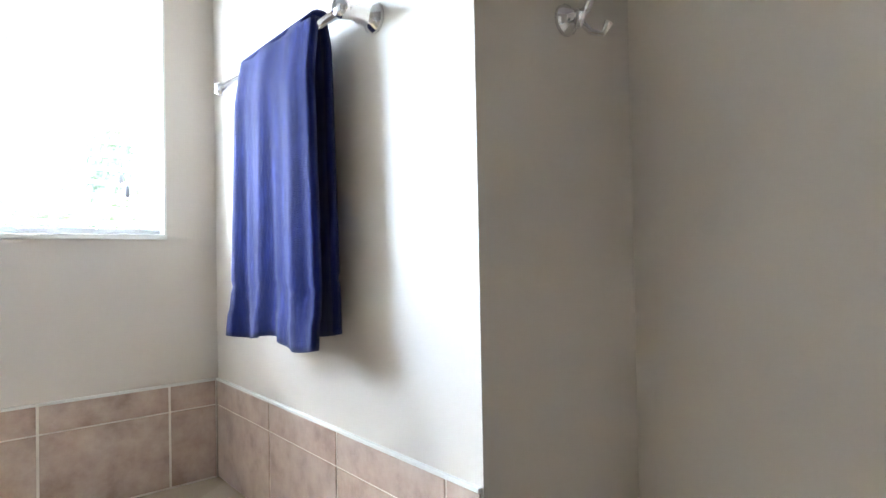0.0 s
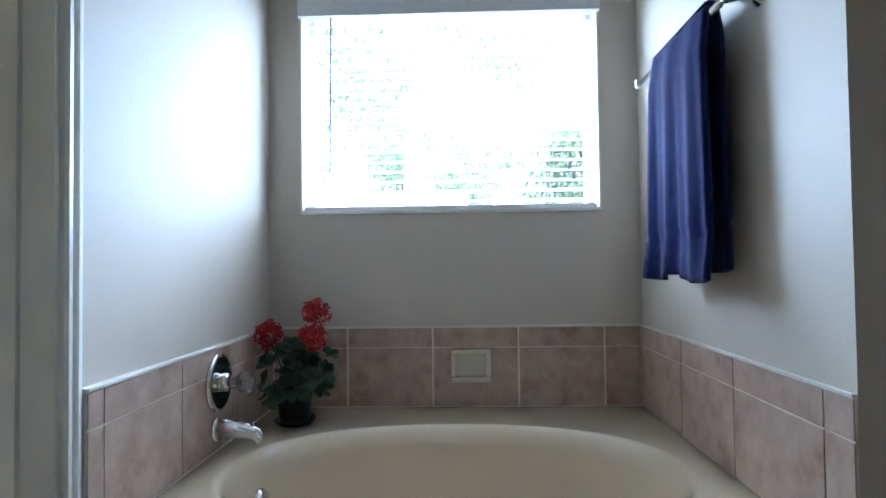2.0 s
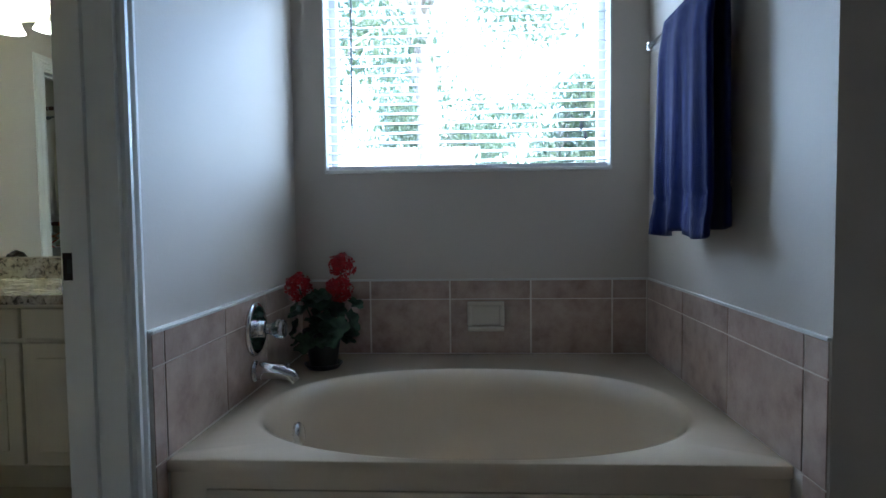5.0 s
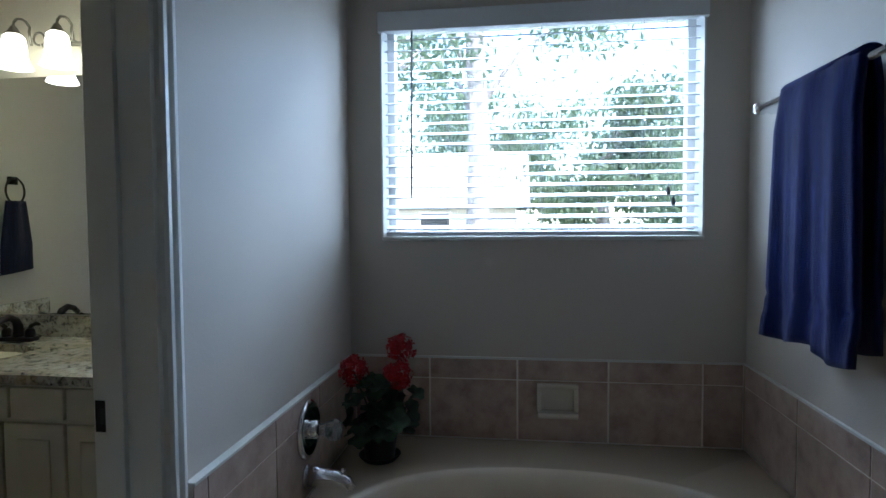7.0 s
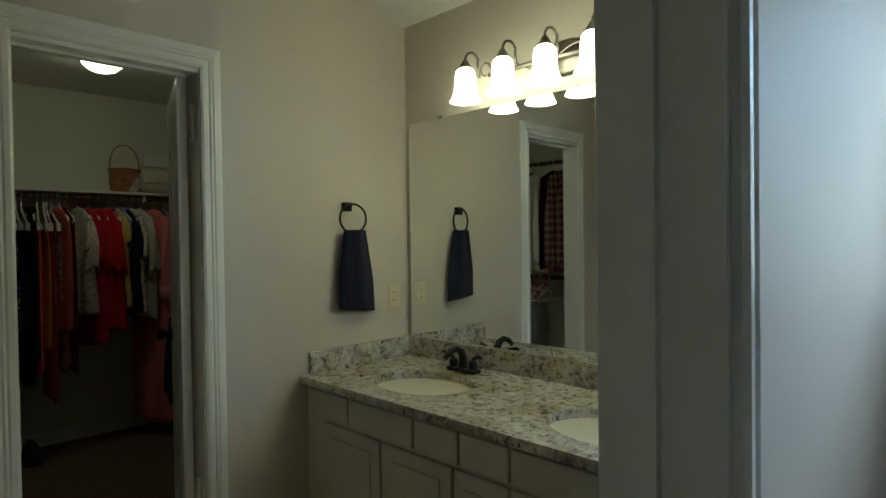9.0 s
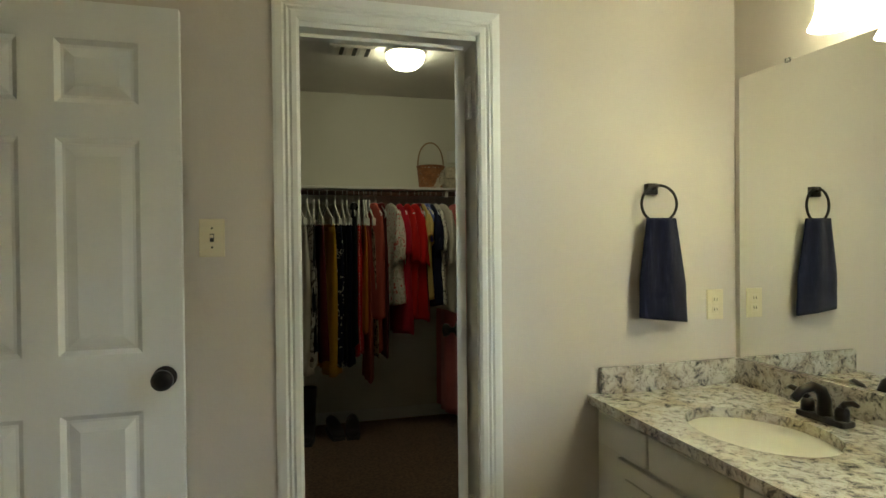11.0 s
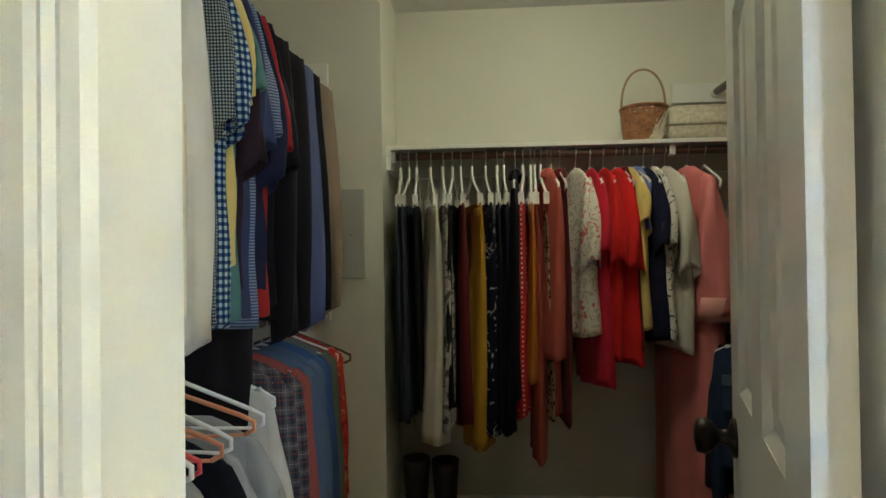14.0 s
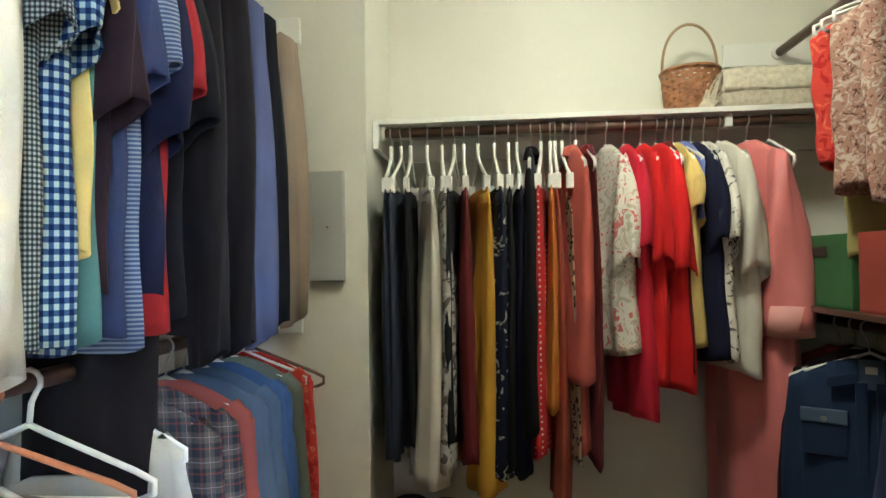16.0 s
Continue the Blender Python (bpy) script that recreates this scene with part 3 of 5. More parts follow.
def geranium():
    p = root("potted_geranium", "red silk geranium in a small black pot on the tub deck", "plant", Matrix.Translation((-0.545, 2.1, 0.46)))
    part("pot", lathe([(0.05, 0.0), (0.052, 0.006), (0.06, 0.07), (0.072, 0.13), (0.078, 0.132), (0.078, 0.15), (0.07, 0.15), (0.064, 0.135), (0.01, 0.13)], 24), POT, p, smooth=True)
    part("saucer", lathe([(0.06, 0.0), (0.075, 0.018), (0.07, 0.02), (0.055, 0.006)], 24), POT, p, smooth=True)
    rnd = random.Random(7)
    heads = [(-0.09, -0.01, 0.315), (0.075, 0.02, 0.385), (0.07, -0.02, 0.3)]
    for h in heads:
        part("stem", tube([(h[0] * 0.2, h[1] * 0.2, 0.13), (h[0] * 0.6, h[1] * 0.6, 0.22), h], 0.003, 6), LEAF, p)
    bm = bmesh.new()
    n, rings = 16, []
    verts = []
    for ri, rr in enumerate((0.0, 0.5, 0.85, 1.0)):
        row = []
        for k in range(n):
            th = 2 * math.pi * k / n
            r = 0.038 * rr * (1 + 0.16 * math.cos(5 * th) * rr) * (1 - 0.5 * rr * (abs(th - math.pi) < 0.25))
            row.append((r * math.cos(th), r * math.sin(th), 0.012 * rr * rr + 0.006 * math.sin(5 * th) * rr))
        verts.append(row)
    c = bm.verts.new((0, 0, 0))
    prev = None
    for row in verts[1:]:
        vr = [bm.verts.new(v) for v in row]
        for k in range(n):
            if prev is None:
                bm.faces.new((c, vr[k], vr[(k + 1) % n]))
            else:
                bm.faces.new((prev[k], vr[k], vr[(k + 1) % n], prev[(k + 1) % n]))
        prev = vr
    bmesh.ops.solidify(bm, geom=bm.faces[:], thickness=0.0015)
    leaf = part("leaf", bm, LEAF, p, smooth=True)
    first = True
    for k in range(46):
        th, r = rnd.uniform(0, 6.28), rnd.uniform(0.03, 0.13)
        m = Matrix.Translation((r * math.cos(th) + 0.02, r * math.sin(th) * 0.8 - 0.015, rnd.uniform(0.12, 0.29) - r * 0.25)) @ Euler((rnd.uniform(0.2, 1.3), 0, th + 1.57 + rnd.uniform(-0.6, 0.6))).to_matrix().to_4x4() @ Matrix.Scale(rnd.uniform(0.7, 1.25), 4)
        o = leaf if first else new("leaf", leaf.data)
        o.parent = p
        o.matrix_local = m
        first = False
    for h in heads:
        bm = bmesh.new()
        for k in range(60):
            d = Vector((rnd.gauss(0, 1), rnd.gauss(0, 1), rnd.gauss(0.25, 0.9))).normalized()
            q = d.to_track_quat("Z", "Y").to_matrix().to_4x4()
            m = Matrix.Translation(Vector(h) + d * rnd.uniform(0.03, 0.05)) @ q @ pose(0, 0, 0, rnd.uniform(-30, 30), rnd.uniform(-30, 30), rnd.uniform(0, 360))
            for w in range(4):
                mm = m @ pose(0, 0, 0, 0, 0, 90 * w)
                vs = [bm.verts.new(mm @ Vector(v)) for v in ((0, 0, 0), (0.012, -0.007, 0.006), (0.018, 0, 0.004), (0.012, 0.008, 0.007))]
                bm.faces.new(vs)
        tagged(part("bloom", bm, PETAL, p, "round red flower cluster"), kind="stuff")


geranium()


# ---- vanity ----
CZ, CY, VX1 = 0.767, 1.93, LW - 0.131


def vanity():
    v = root("vanity_cabinet", "cream painted vanity cabinet with raised drawer and door fronts", "cabinet")
    y = CY + 0.025
    bm = box(W + 0.002, VX1 - 0.002, y + 0.02, N - 0.002, 0.09, CZ - 0.035)
    box(W + 0.002, VX1 - 0.002, y + 0.08, N - 0.002, 0.0, 0.09, bm=bm)
    part("body", bm, CABINET, v)
    xs = [-2.8, -2.5, -2.1, -1.87, -1.65, -1.25, -0.87]
    for a, b in zip(xs, xs[1:]):
        part("drawer_front", box(a + 0.006, b - 0.006, y, y + 0.02, 0.6, 0.715, 0.005), CABINET, v)
    xs = [-2.8, -2.48, -2.29, -1.88, -1.65, -1.25, -0.87]
    xs = [-2.68, -2.29, -1.9, -1.65, -1.26, -0.87]
    for a, b in zip(xs, xs[1:]):
        d = part("door", box(a + 0.006, b - 0.006, y, y + 0.02, 0.12, 0.585, 0.005), CABINET, v)
        part("raised_panel", box(a + 0.06, b - 0.06, y - 0.006, y + 0.001, 0.175, 0.53, 0.005), CABINET, d)


vanity()
SINKS = ((-2.32, 2.222), (-1.42, 2.222))


def countertop():
    c = root("granite_countertop", "speckled grey and cream granite countertop with backsplash", "countertop")
    bm = bmesh.new()
    z0, z1 = CZ - 0.034, CZ
    # slab with two oval cut-outs, built in bays round each bowl
    bays = [(W + 0.001, (SINKS[0][0] + SINKS[1][0]) / 2, SINKS[0]), ((SINKS[0][0] + SINKS[1][0]) / 2, VX1 - 0.001, SINKS[1])]
    y0, y1 = CY, N - 0.001
    n = 64
    for xa, xb, (cx, cy) in bays:
        angs = [2 * math.pi * k / n - math.pi for k in range(n)]
        for c_ in [math.atan2(yy - cy, xx - cx) for xx in (xa, xb) for yy in (y0, y1)]:
            k = min(range(n), key=lambda q: abs(angs[q] - c_))
            angs[k] = c_
        rings = []
        def edge(th):
            dx, dy = math.cos(th), math.sin(th)
            tx = ((xb if dx > 0 else xa) - cx) / dx if abs(dx) > 1e-6 else 1e9
            ty = ((y1 if dy > 0 else y0) - cy) / dy if abs(dy) > 1e-6 else 1e9
            s = min(tx, ty)
            return cx + s * dx, cy + s * dy
        def hole(th):
            return cx + 0.24 * math.cos(th), cy + 0.185 * math.sin(th)
        rings = [[(*edge(th), z0) for th in angs], [(*edge(th), z1) for th in angs], [(*hole(th), z1) for th in angs], [(*hole(th), z0) for th in angs], [(*edge(th), z0) for th in angs]]
        loft(rings, cap=False, bm=bm)
    bmesh.ops.remove_doubles(bm, verts=bm.verts, dist=0.0004)
    part("slab", bm, GRANITE, c)
    part("backsplash", box(W + 0.022, VX1 - 0.002, N - 0.022, N - 0.001, CZ + 0.0005, 0.866, 0.002), GRANITE, c)
    part("side_splash", box(W + 0.001, W + 0.021, CY + 0.05, N - 0.001, CZ + 0.0005, 0.866, 0.002), GRANITE, c)


countertop()


def sink(cx, cy):
    s = root("sink", "white oval undermount sink basin", "sink", Matrix.Translation((cx, cy, CZ)), "vanity sinks")
    n, rings = 40, []
    for q, dz in ((1.06, -0.037), (1.0, -0.037), (0.95, -0.07), (0.82, -0.12), (0.55, -0.15), (0.12, -0.155)):
        rings.append([(0.243 * q * math.cos(2 * math.pi * k / n), 0.188 * q * math.sin(2 * math.pi * k / n), dz) for k in range(n)])
    bm = loft(rings, cap=False)
    part("basin", bm, WHITE_CERAMIC, s, smooth=True)
    part("drain", lathe([(0.03, -0.157), (0.03, -0.152), (0.02, -0.151)], 18), BRONZE, s)


def faucet(x):
    f = root("faucet", "dark bronze two-handle faucet with an arched spout", "faucet", Matrix.Translation((x, 2.475, CZ)), "vanity faucets")
    part("base", box(-0.085, 0.085, -0.028, 0.028, 0, 0.022, 0.01), BRONZE, f)
    part("spout", tube([(0, 0, 0.02), (0, 0, 0.07), (0, -0.015, 0.1), (0, -0.05, 0.115), (0, -0.09, 0.105), (0, -0.12, 0.08)], [0.024, 0.02, 0.018, 0.016, 0.014, 0.013], 14), BRONZE, f, smooth=True)
    for s in (-1, 1):
        part("valve_body", lathe([(0.022, 0.02), (0.02, 0.05), (0.014, 0.06)], 14, pose(s * 0.06, 0, 0)), BRONZE, f, smooth=True)
        part("lever", tube([(s * 0.06, 0, 0.058), (s * 0.075, -0.006, 0.075), (s * 0.11, -0.014, 0.085), (s * 0.125, -0.016, 0.08)], [0.012, 0.01, 0.009, 0.005], 10), BRONZE, f, smooth=True)


for sx, sy in SINKS:
    sink(sx, sy)
    faucet(sx)

mir = root("vanity_mirror", "large frameless wall mirror above the vanity", "mirror")
part("glass", box(-2.8, VX1 - 0.03, N - 0.008, N - 0.001, 0.872, 1.985), MIRROR, mir)
for x in (-2.58, -1.8, -1.1):
    part("clip", box(x, x + 0.02, N - 0.012, N - 0.001, 1.98, 1.996, 0.002), ACRYLIC, mir)


def vanity_light():
    l = root("vanity_light", "dark pewter bar light with five lit white bell shades", "light fixture")
    zb, yb = 2.115, N - 0.05
    xs = [-2.27 + 0.213 * k for k in range(5)]
    xm = sum(xs) / 5
    part("back_plate", lathe([(0.075, 0), (0.075, 0.01), (0.06, 0.02), (0.03, 0.03)], 28, pose(xm, N, zb, 90, 0, 0) @ Matrix.Diagonal((2.0, 1, 1, 1))), PEWTER, l, smooth=True)
    part("bar", tube([(xs[0] + 0.06, yb, zb), (xs[-1] - 0.06, yb, zb)], 0.011, 10), PEWTER, l, smooth=True)
    pts = [(xs[0] + 0.06 + (xs[-1] - xs[0] - 0.12) * k / 40, yb - 0.004, zb + 0.035 * math.sin(k / 40 * math.pi * 4)) for k in range(41)]
    part("scroll", tube(pts, 0.005, 8), PEWTER, l, smooth=True)
    for s, x in ((1, xs[0] + 0.06), (-1, xs[-1] - 0.06)):
        sp = [(x - s * (0.02 + 0.028 * math.cos(a)), yb, zb + 0.03 + 0.028 * math.sin(a)) for a in [k * 0.4 - 1.6 for k in range(13)]]
        part("scroll_end", tube(sp, 0.005, 8), PEWTER, l, smooth=True)
    ys = N - 0.144
    for x in xs:
        arc = [(x, yb, zb), (x, yb - 0.01, zb + 0.06)] + [(x, (yb + ys) / 2 - 0.0 + math.cos(a) * (yb - ys) / 2, zb + 0.06 + math.sin(a) * 0.045) for a in [0.5, 1.1, 1.57, 2.2, 2.8]] + [(x, ys, zb + 0.05)]
        part("arm", tube(arc, 0.006, 8), PEWTER, l, smooth=True)
        part("cap", lathe([(0.008, 0.062), (0.016, 0.05), (0.024, 0.035), (0.034, 0.022)], 18, pose(x, ys, zb)), PEWTER, l, smooth=True)
        bm = lathe([(0.03, 0.022), (0.042, 0.01), (0.047, -0.02), (0.05, -0.07), (0.058, -0.1), (0.072, -0.125), (0.069, -0.126), (0.052, -0.098), (0.044, -0.07), (0.04, -0.02), (0.028, 0.016)], 28, pose(x, ys, zb))
        part("shade", bm, SHADE, l, "lit frosted white bell glass shade", True)


vanity_light()


def ring_towel():
    r = root("towel_ring", "dark bronze towel ring on the wall", "towel ring")
    y, z = 2.2, 1.54
    part("mount", box(W, W + 0.03, y - 0.022, y + 0.022, z - 0.022, z + 0.022, 0.005), BRONZE, r)
    pts = [(W + 0.045 + 0.01 * math.sin(a), y + 0.015 + 0.07 * math.sin(a), z - 0.058 + 0.07 * math.cos(a)) for a in [2 * math.pi * k / 32 for k in range(33)]]
    part("ring", tube(pts, 0.0055, 8), BRONZE, r, smooth=True)
    part("post", tube([(W + 0.02, y, z), (W + 0.045, y + 0.005, z + 0.008)], 0.009, 10), BRONZE, r)
    t = root("hand_towel", "navy blue hand towel hanging folded from the ring", "towel")
    rings = []
    for j in range(25):
        s = j / 24
        zz = 1.428 - 0.388 * s
        hw = 0.064 + 0.03 * min(1, s * 1.6) + 0.012 * s
        th = 0.022 + 0.006 * math.sin(s * 3)
        ring = []
        for k in range(36):
            a = 2 * math.pi * k / 36
            fold = 1 + 0.22 * math.sin(5 * a + 1) * (1 - 0.5 * s)
            ring.append((W + 0.05 + th * fold * math.sin(a) * (0.85 if not 0.76 < s < 0.82 else 0.66), y + 0.02 + hw * math.cos(a) + 0.008 * s, zz - 0.012 * math.cos(a) * s))
        rings.append(ring)
    part("cloth", loft(rings), NAVY_TOWEL, t, smooth=True)


ring_towel()


def wall_plate(name, label, cat, y, z, toggle):
    p = root(name, label, cat)
    part("cover", box(W, W + 0.007, y - 0.038, y + 0.038, z - 0.06, z + 0.06, 0.003), IVORY, p)
    if toggle:
        # dark sliver on the cover paints the shaded toggle opening
        part("slot", box(W + 0.0068, W + 0.0076, y - 0.006, y + 0.006, z - 0.013, z + 0.013), DARK, p)
        part("toggle", box(W + 0.006, W + 0.022, y - 0.004, y + 0.004, z + 0.0, z + 0.01, 0.002), IVORY, p)
        for dz in (-0.03, 0.03):
            part("screw", lathe([(0.0035, 0), (0.003, 0.0012)], 10, pose(W + 0.007, y, z + dz, 0, 90, 0)), DARK, p)
    else:
        for dz in (-0.02, 0.02):
            part("receptacle", box(W + 0.006, W + 0.009, y - 0.016, y + 0.016, z + dz - 0.014, z + dz + 0.014, 0.003), IVORY, p)
            for dy in (-0.006, 0.006):
                # blade openings are thin dark blocks, their shade put into the colour
                part("slot", box(W + 0.0088, W + 0.0094, y + dy - 0.0015, y + dy + 0.0015, z + dz - 0.005, z + dz + 0.005), DARK, p)


wall_plate("light_switch", "ivory toggle light switch plate on the wall", "switch", 0.62, 1.365, True)
wall_plate("wall_outlet", "ivory duplex outlet plate beside the mirror", "outlet", 2.5, 1.085, False)


def panel_door(name, label, w, h, m, knob_z, knob_sides, mat_=TRIM):
    """Six-panel door leaf; local x along the leaf from the hinge, y through it."""
    d = root(name, label, "door", m)
    t = 0.035
    cols = [(0.11, w / 2 - 0.045), (w / 2 + 0.045, w - 0.11)]
    rows = [(0.2, 0.86), (1.03, 1.65), (1.75, h - 0.11)]
    bm = bmesh.new()
    xs = [0, cols[0][0], cols[0][1], cols[1][0], cols[1][1], w]
    zs = [0.012, rows[0][0], rows[0][1], rows[1][0], rows[1][1], rows[2][0], rows[2][1], h]
    for a, b in ((0, 1), (2, 3), (4, 5)):
        box(xs[a], xs[b], 0, t, zs[0], zs[-1], bm=bm)
    for c0, c1 in cols:
        for a, b in ((0, 1), (2, 3), (4, 5), (6, 7)):
            box(c0, c1, 0, t, zs[a], zs[b], bm=bm)
    part("frame", bm, mat_, d)
    for c0, c1 in cols:
        for r0, r1 in rows:
            bm = bmesh.new()
            for y0, yr, s in ((0.0, 0.010, 1), (t, t - 0.010, -1)):
                rings = []
                for inset, y in ((0, y0 + s * 0.0005), (0.014, yr), (0.022, yr), (0.05, y0 + s * 0.003)):
                    rings.append([(c0 + inset, y, r0 + inset), (c1 - inset, y, r0 + inset), (c1 - inset, y, r1 - inset), (c0 + inset, y, r1 - inset)])
                vr = [[bm.verts.new(p) for p in ring] for ring in rings]
                for a, b in zip(vr, vr[1:]):
                    for k in range(4):
                        bm.faces.new((a[k], a[(k + 1) % 4], b[(k + 1) % 4], b[k]))
                bm.faces.new(vr[-1])
            part("panel", bm, mat_, d)
    for s in knob_sides:
        y = 0 if s < 0 else t
        mm = Matrix.Translation((w - 0.05, y, knob_z)) @ Euler((radians(90 if s < 0 else -90), 0, 0)).to_matrix().to_4x4()
        part("knob", lathe([(0.033, 0), (0.033, 0.006), (0.014, 0.012), (0.012, 0.028), (0.024, 0.036), (0.031, 0.048), (0.028, 0.062), (0.01, 0.067)], 24, mm), BRONZE, d, "dark bronze round door knob", True)
    return d


# room door folded back in front of the west wall
panel_door("door_1", "white six-panel door standing open with a dark knob", 0.74, 2.04, pose(-2.745, -0.195, 0, 0, 0, 90), 0.955, (-1,))
ang = math.degrees(math.atan2(0.194, -0.645))
panel_door("door_2", "white six-panel closet door standing open into the closet", 0.6, 2.045, pose(-2.9, 1.478, 0, 0, 0, ang), 0.94, (1, -1))


for z in (0.28, 1.79):
    h = root("door_hinge", "white painted hinge between the closet door and jamb", "hinge", group="closet door hinges")
    part("leaf_plate", box(-2.897, -2.872, 1.48, 1.4965, z, z + 0.14, 0.002), TRIM, h)
    part("knuckle", lathe([(0.007, 0), (0.007, 0.14), (0.004, 0.146)], 12, pose(-2.868, 1.488, z)), TRIM, h, smooth=True)


# ---- closet fittings ----
def dome_light():
    d = root("closet_ceiling_light", "lit white glass dome light on the closet ceiling", "ceiling light")
    m = pose(-4.22, 1.54, 2.46, 180, 0, 0)
    part("base", lathe([(0.12, 0), (0.12, 0.012), (0.1, 0.02)], 32, m), TRIM, d, smooth=True)
    part("dome", lathe([(0.113, 0.012), (0.112, 0.035), (0.1, 0.065), (0.07, 0.092), (0.035, 0.104), (0.01, 0.106)], 32, m), DOME, d, "lit white dome glass", True)


dome_light()
vent = root("ceiling_vent", "white louvred air vent in the closet ceiling", "vent")
part("vent_frame", box(-4.33, -4.17, 1.1, 1.36, 2.448, 2.4605, 0.002), TRIM, vent)
# every other bar is dark, painting the shade between the white louvres
for k in range(6):
    part("slat", box(-4.315, -4.185, 1.125 + k * 0.037, 1.147 + k * 0.037, 2.444, 2.4485), DARK if k % 2 else TRIM, vent)

RX, RZ = -4.98, 1.7
SHZ = 1.724
shelf = root("closet_shelf", "white painted closet shelf above the hanging rod", "shelf")
part("board", box(CB + 0.001, -4.94, CK + 0.001, CR - 0.001, SHZ, SHZ + 0.018, 0.002), SHELF_WHITE, shelf)
part("cleat", box(CB + 0.001, -4.93, CK + 0.001, CK + 0.02, SHZ - 0.09, SHZ - 0.001, 0.002), SHELF_WHITE, shelf)
part("back_cleat", box(CB + 0.001, CB + 0.02, CK + 0.02, CR - 0.001, SHZ - 0.09, SHZ - 0.001), SHELF_WHITE, shelf)


def rod(label, a, b, r=0.017):
    t = root("closet_rod", label, "closet rod", group="closet rods")
    part("pole", tube([a, b], r, 14), ROD, t, smooth=True)
    for p, q in ((a, b), (b, a)):
        d = (Vector(q) - Vector(p)).normalized()
        part("socket", tube([Vector(p), Vector(p) + d * 0.016], 0.026, 16), PLASTIC, t, smooth=True)
    return t


br = rod("brown wood closet rod under the shelf", (RX, CK + 0.021, RZ - 0.002), (RX, CR - 0.001, RZ - 0.002))
bk = root("rod_bracket", "white bracket holding the rod mid-span", "bracket")
part("strap", box(RX - 0.022, RX + 0.022, 1.98, 2.005, RZ - 0.024, SHZ - 0.001, 0.004), PLASTIC, bk)
LY, RY = 0.41, 2.28
for nm, y, z, x in (("upper", LY, 2.03, CN), ("lower", LY, 1.035, CN), ("upper right", RY, 2.01, CB), ("lower right", RY, 1.02, CB)):
    c = root("rod_cleat", "white painted wood cleat on the closet wall", "cleat", group="rod cleats")
    part("block", box(x + 0.001, x + 0.02, y - 0.2, y + 0.12, z - 0.045, z + 0.045, 0.003), SHELF_WHITE, c)
    rod("brown wood closet rod along the side wall", (x + 0.021, y, z), (W - 0.14 if y < 1 else -3.75, y, z))
for y0, y1, x0, x1 in ((CL + 0.001, 0.3, CN + 0.021, W - 0.14),):
    sh = root("low_shelf", "white painted shelf board above the lower rod", "shelf")
    part("board", box(x0, x1, y0, y1, 1.085, 1.1, 0.002), SHELF_WHITE, sh)
sh = root("low_shelf", "dark shelf board holding fabric bins", "shelf")
part("board", box(CB + 0.021, -3.75, 2.13, CR - 0.001, 1.062, 1.078, 0.002), ROD, sh)
for nm, x0, x1, m_ in (("green", -4.9, -4.56, GREEN_BOX), ("red", -4.53, -4.2, RED_BOX)):
    b = root("storage_bin", nm + " fabric storage bin with a handle slot", "bin")
    for q in ((x0, x1, 2.15, 2.162), (x0, x1, 2.47, 2.482)):
        part("side", box(q[0], q[1], q[2], q[3], 1.079, 1.29, 0.003), m_, b)
    for q in (x0, x1 - 0.012):
        part("end", box(q, q + 0.012, 2.162, 2.47, 1.079, 1.29, 0.003), m_, b)
    part("bottom", box(x0, x1, 2.15, 2.482, 1.079, 1.085), m_, b)
    xm = (x0 + x1) / 2
    # dark sheet on the side paints the shade inside the handle opening
    part("handle_slot_shade", box(xm - 0.05, xm + 0.05, 2.1485, 2.1505, 1.225, 1.255), DARK, b)

ep = root("electrical_panel", "grey enamel electrical panel with a small latch", "electrical panel")
part("door", box(CN + 0.001, CN + 0.03, 0.36, 0.68, 1.165, 1.54, 0.004), PANEL_GREY, ep)
part("latch", lathe([(0.006, 0), (0.006, 0.006), (0.003, 0.008)], 12, pose(CN + 0.03, 0.625, 1.35, 0, 90, 0)), CHROME, ep)


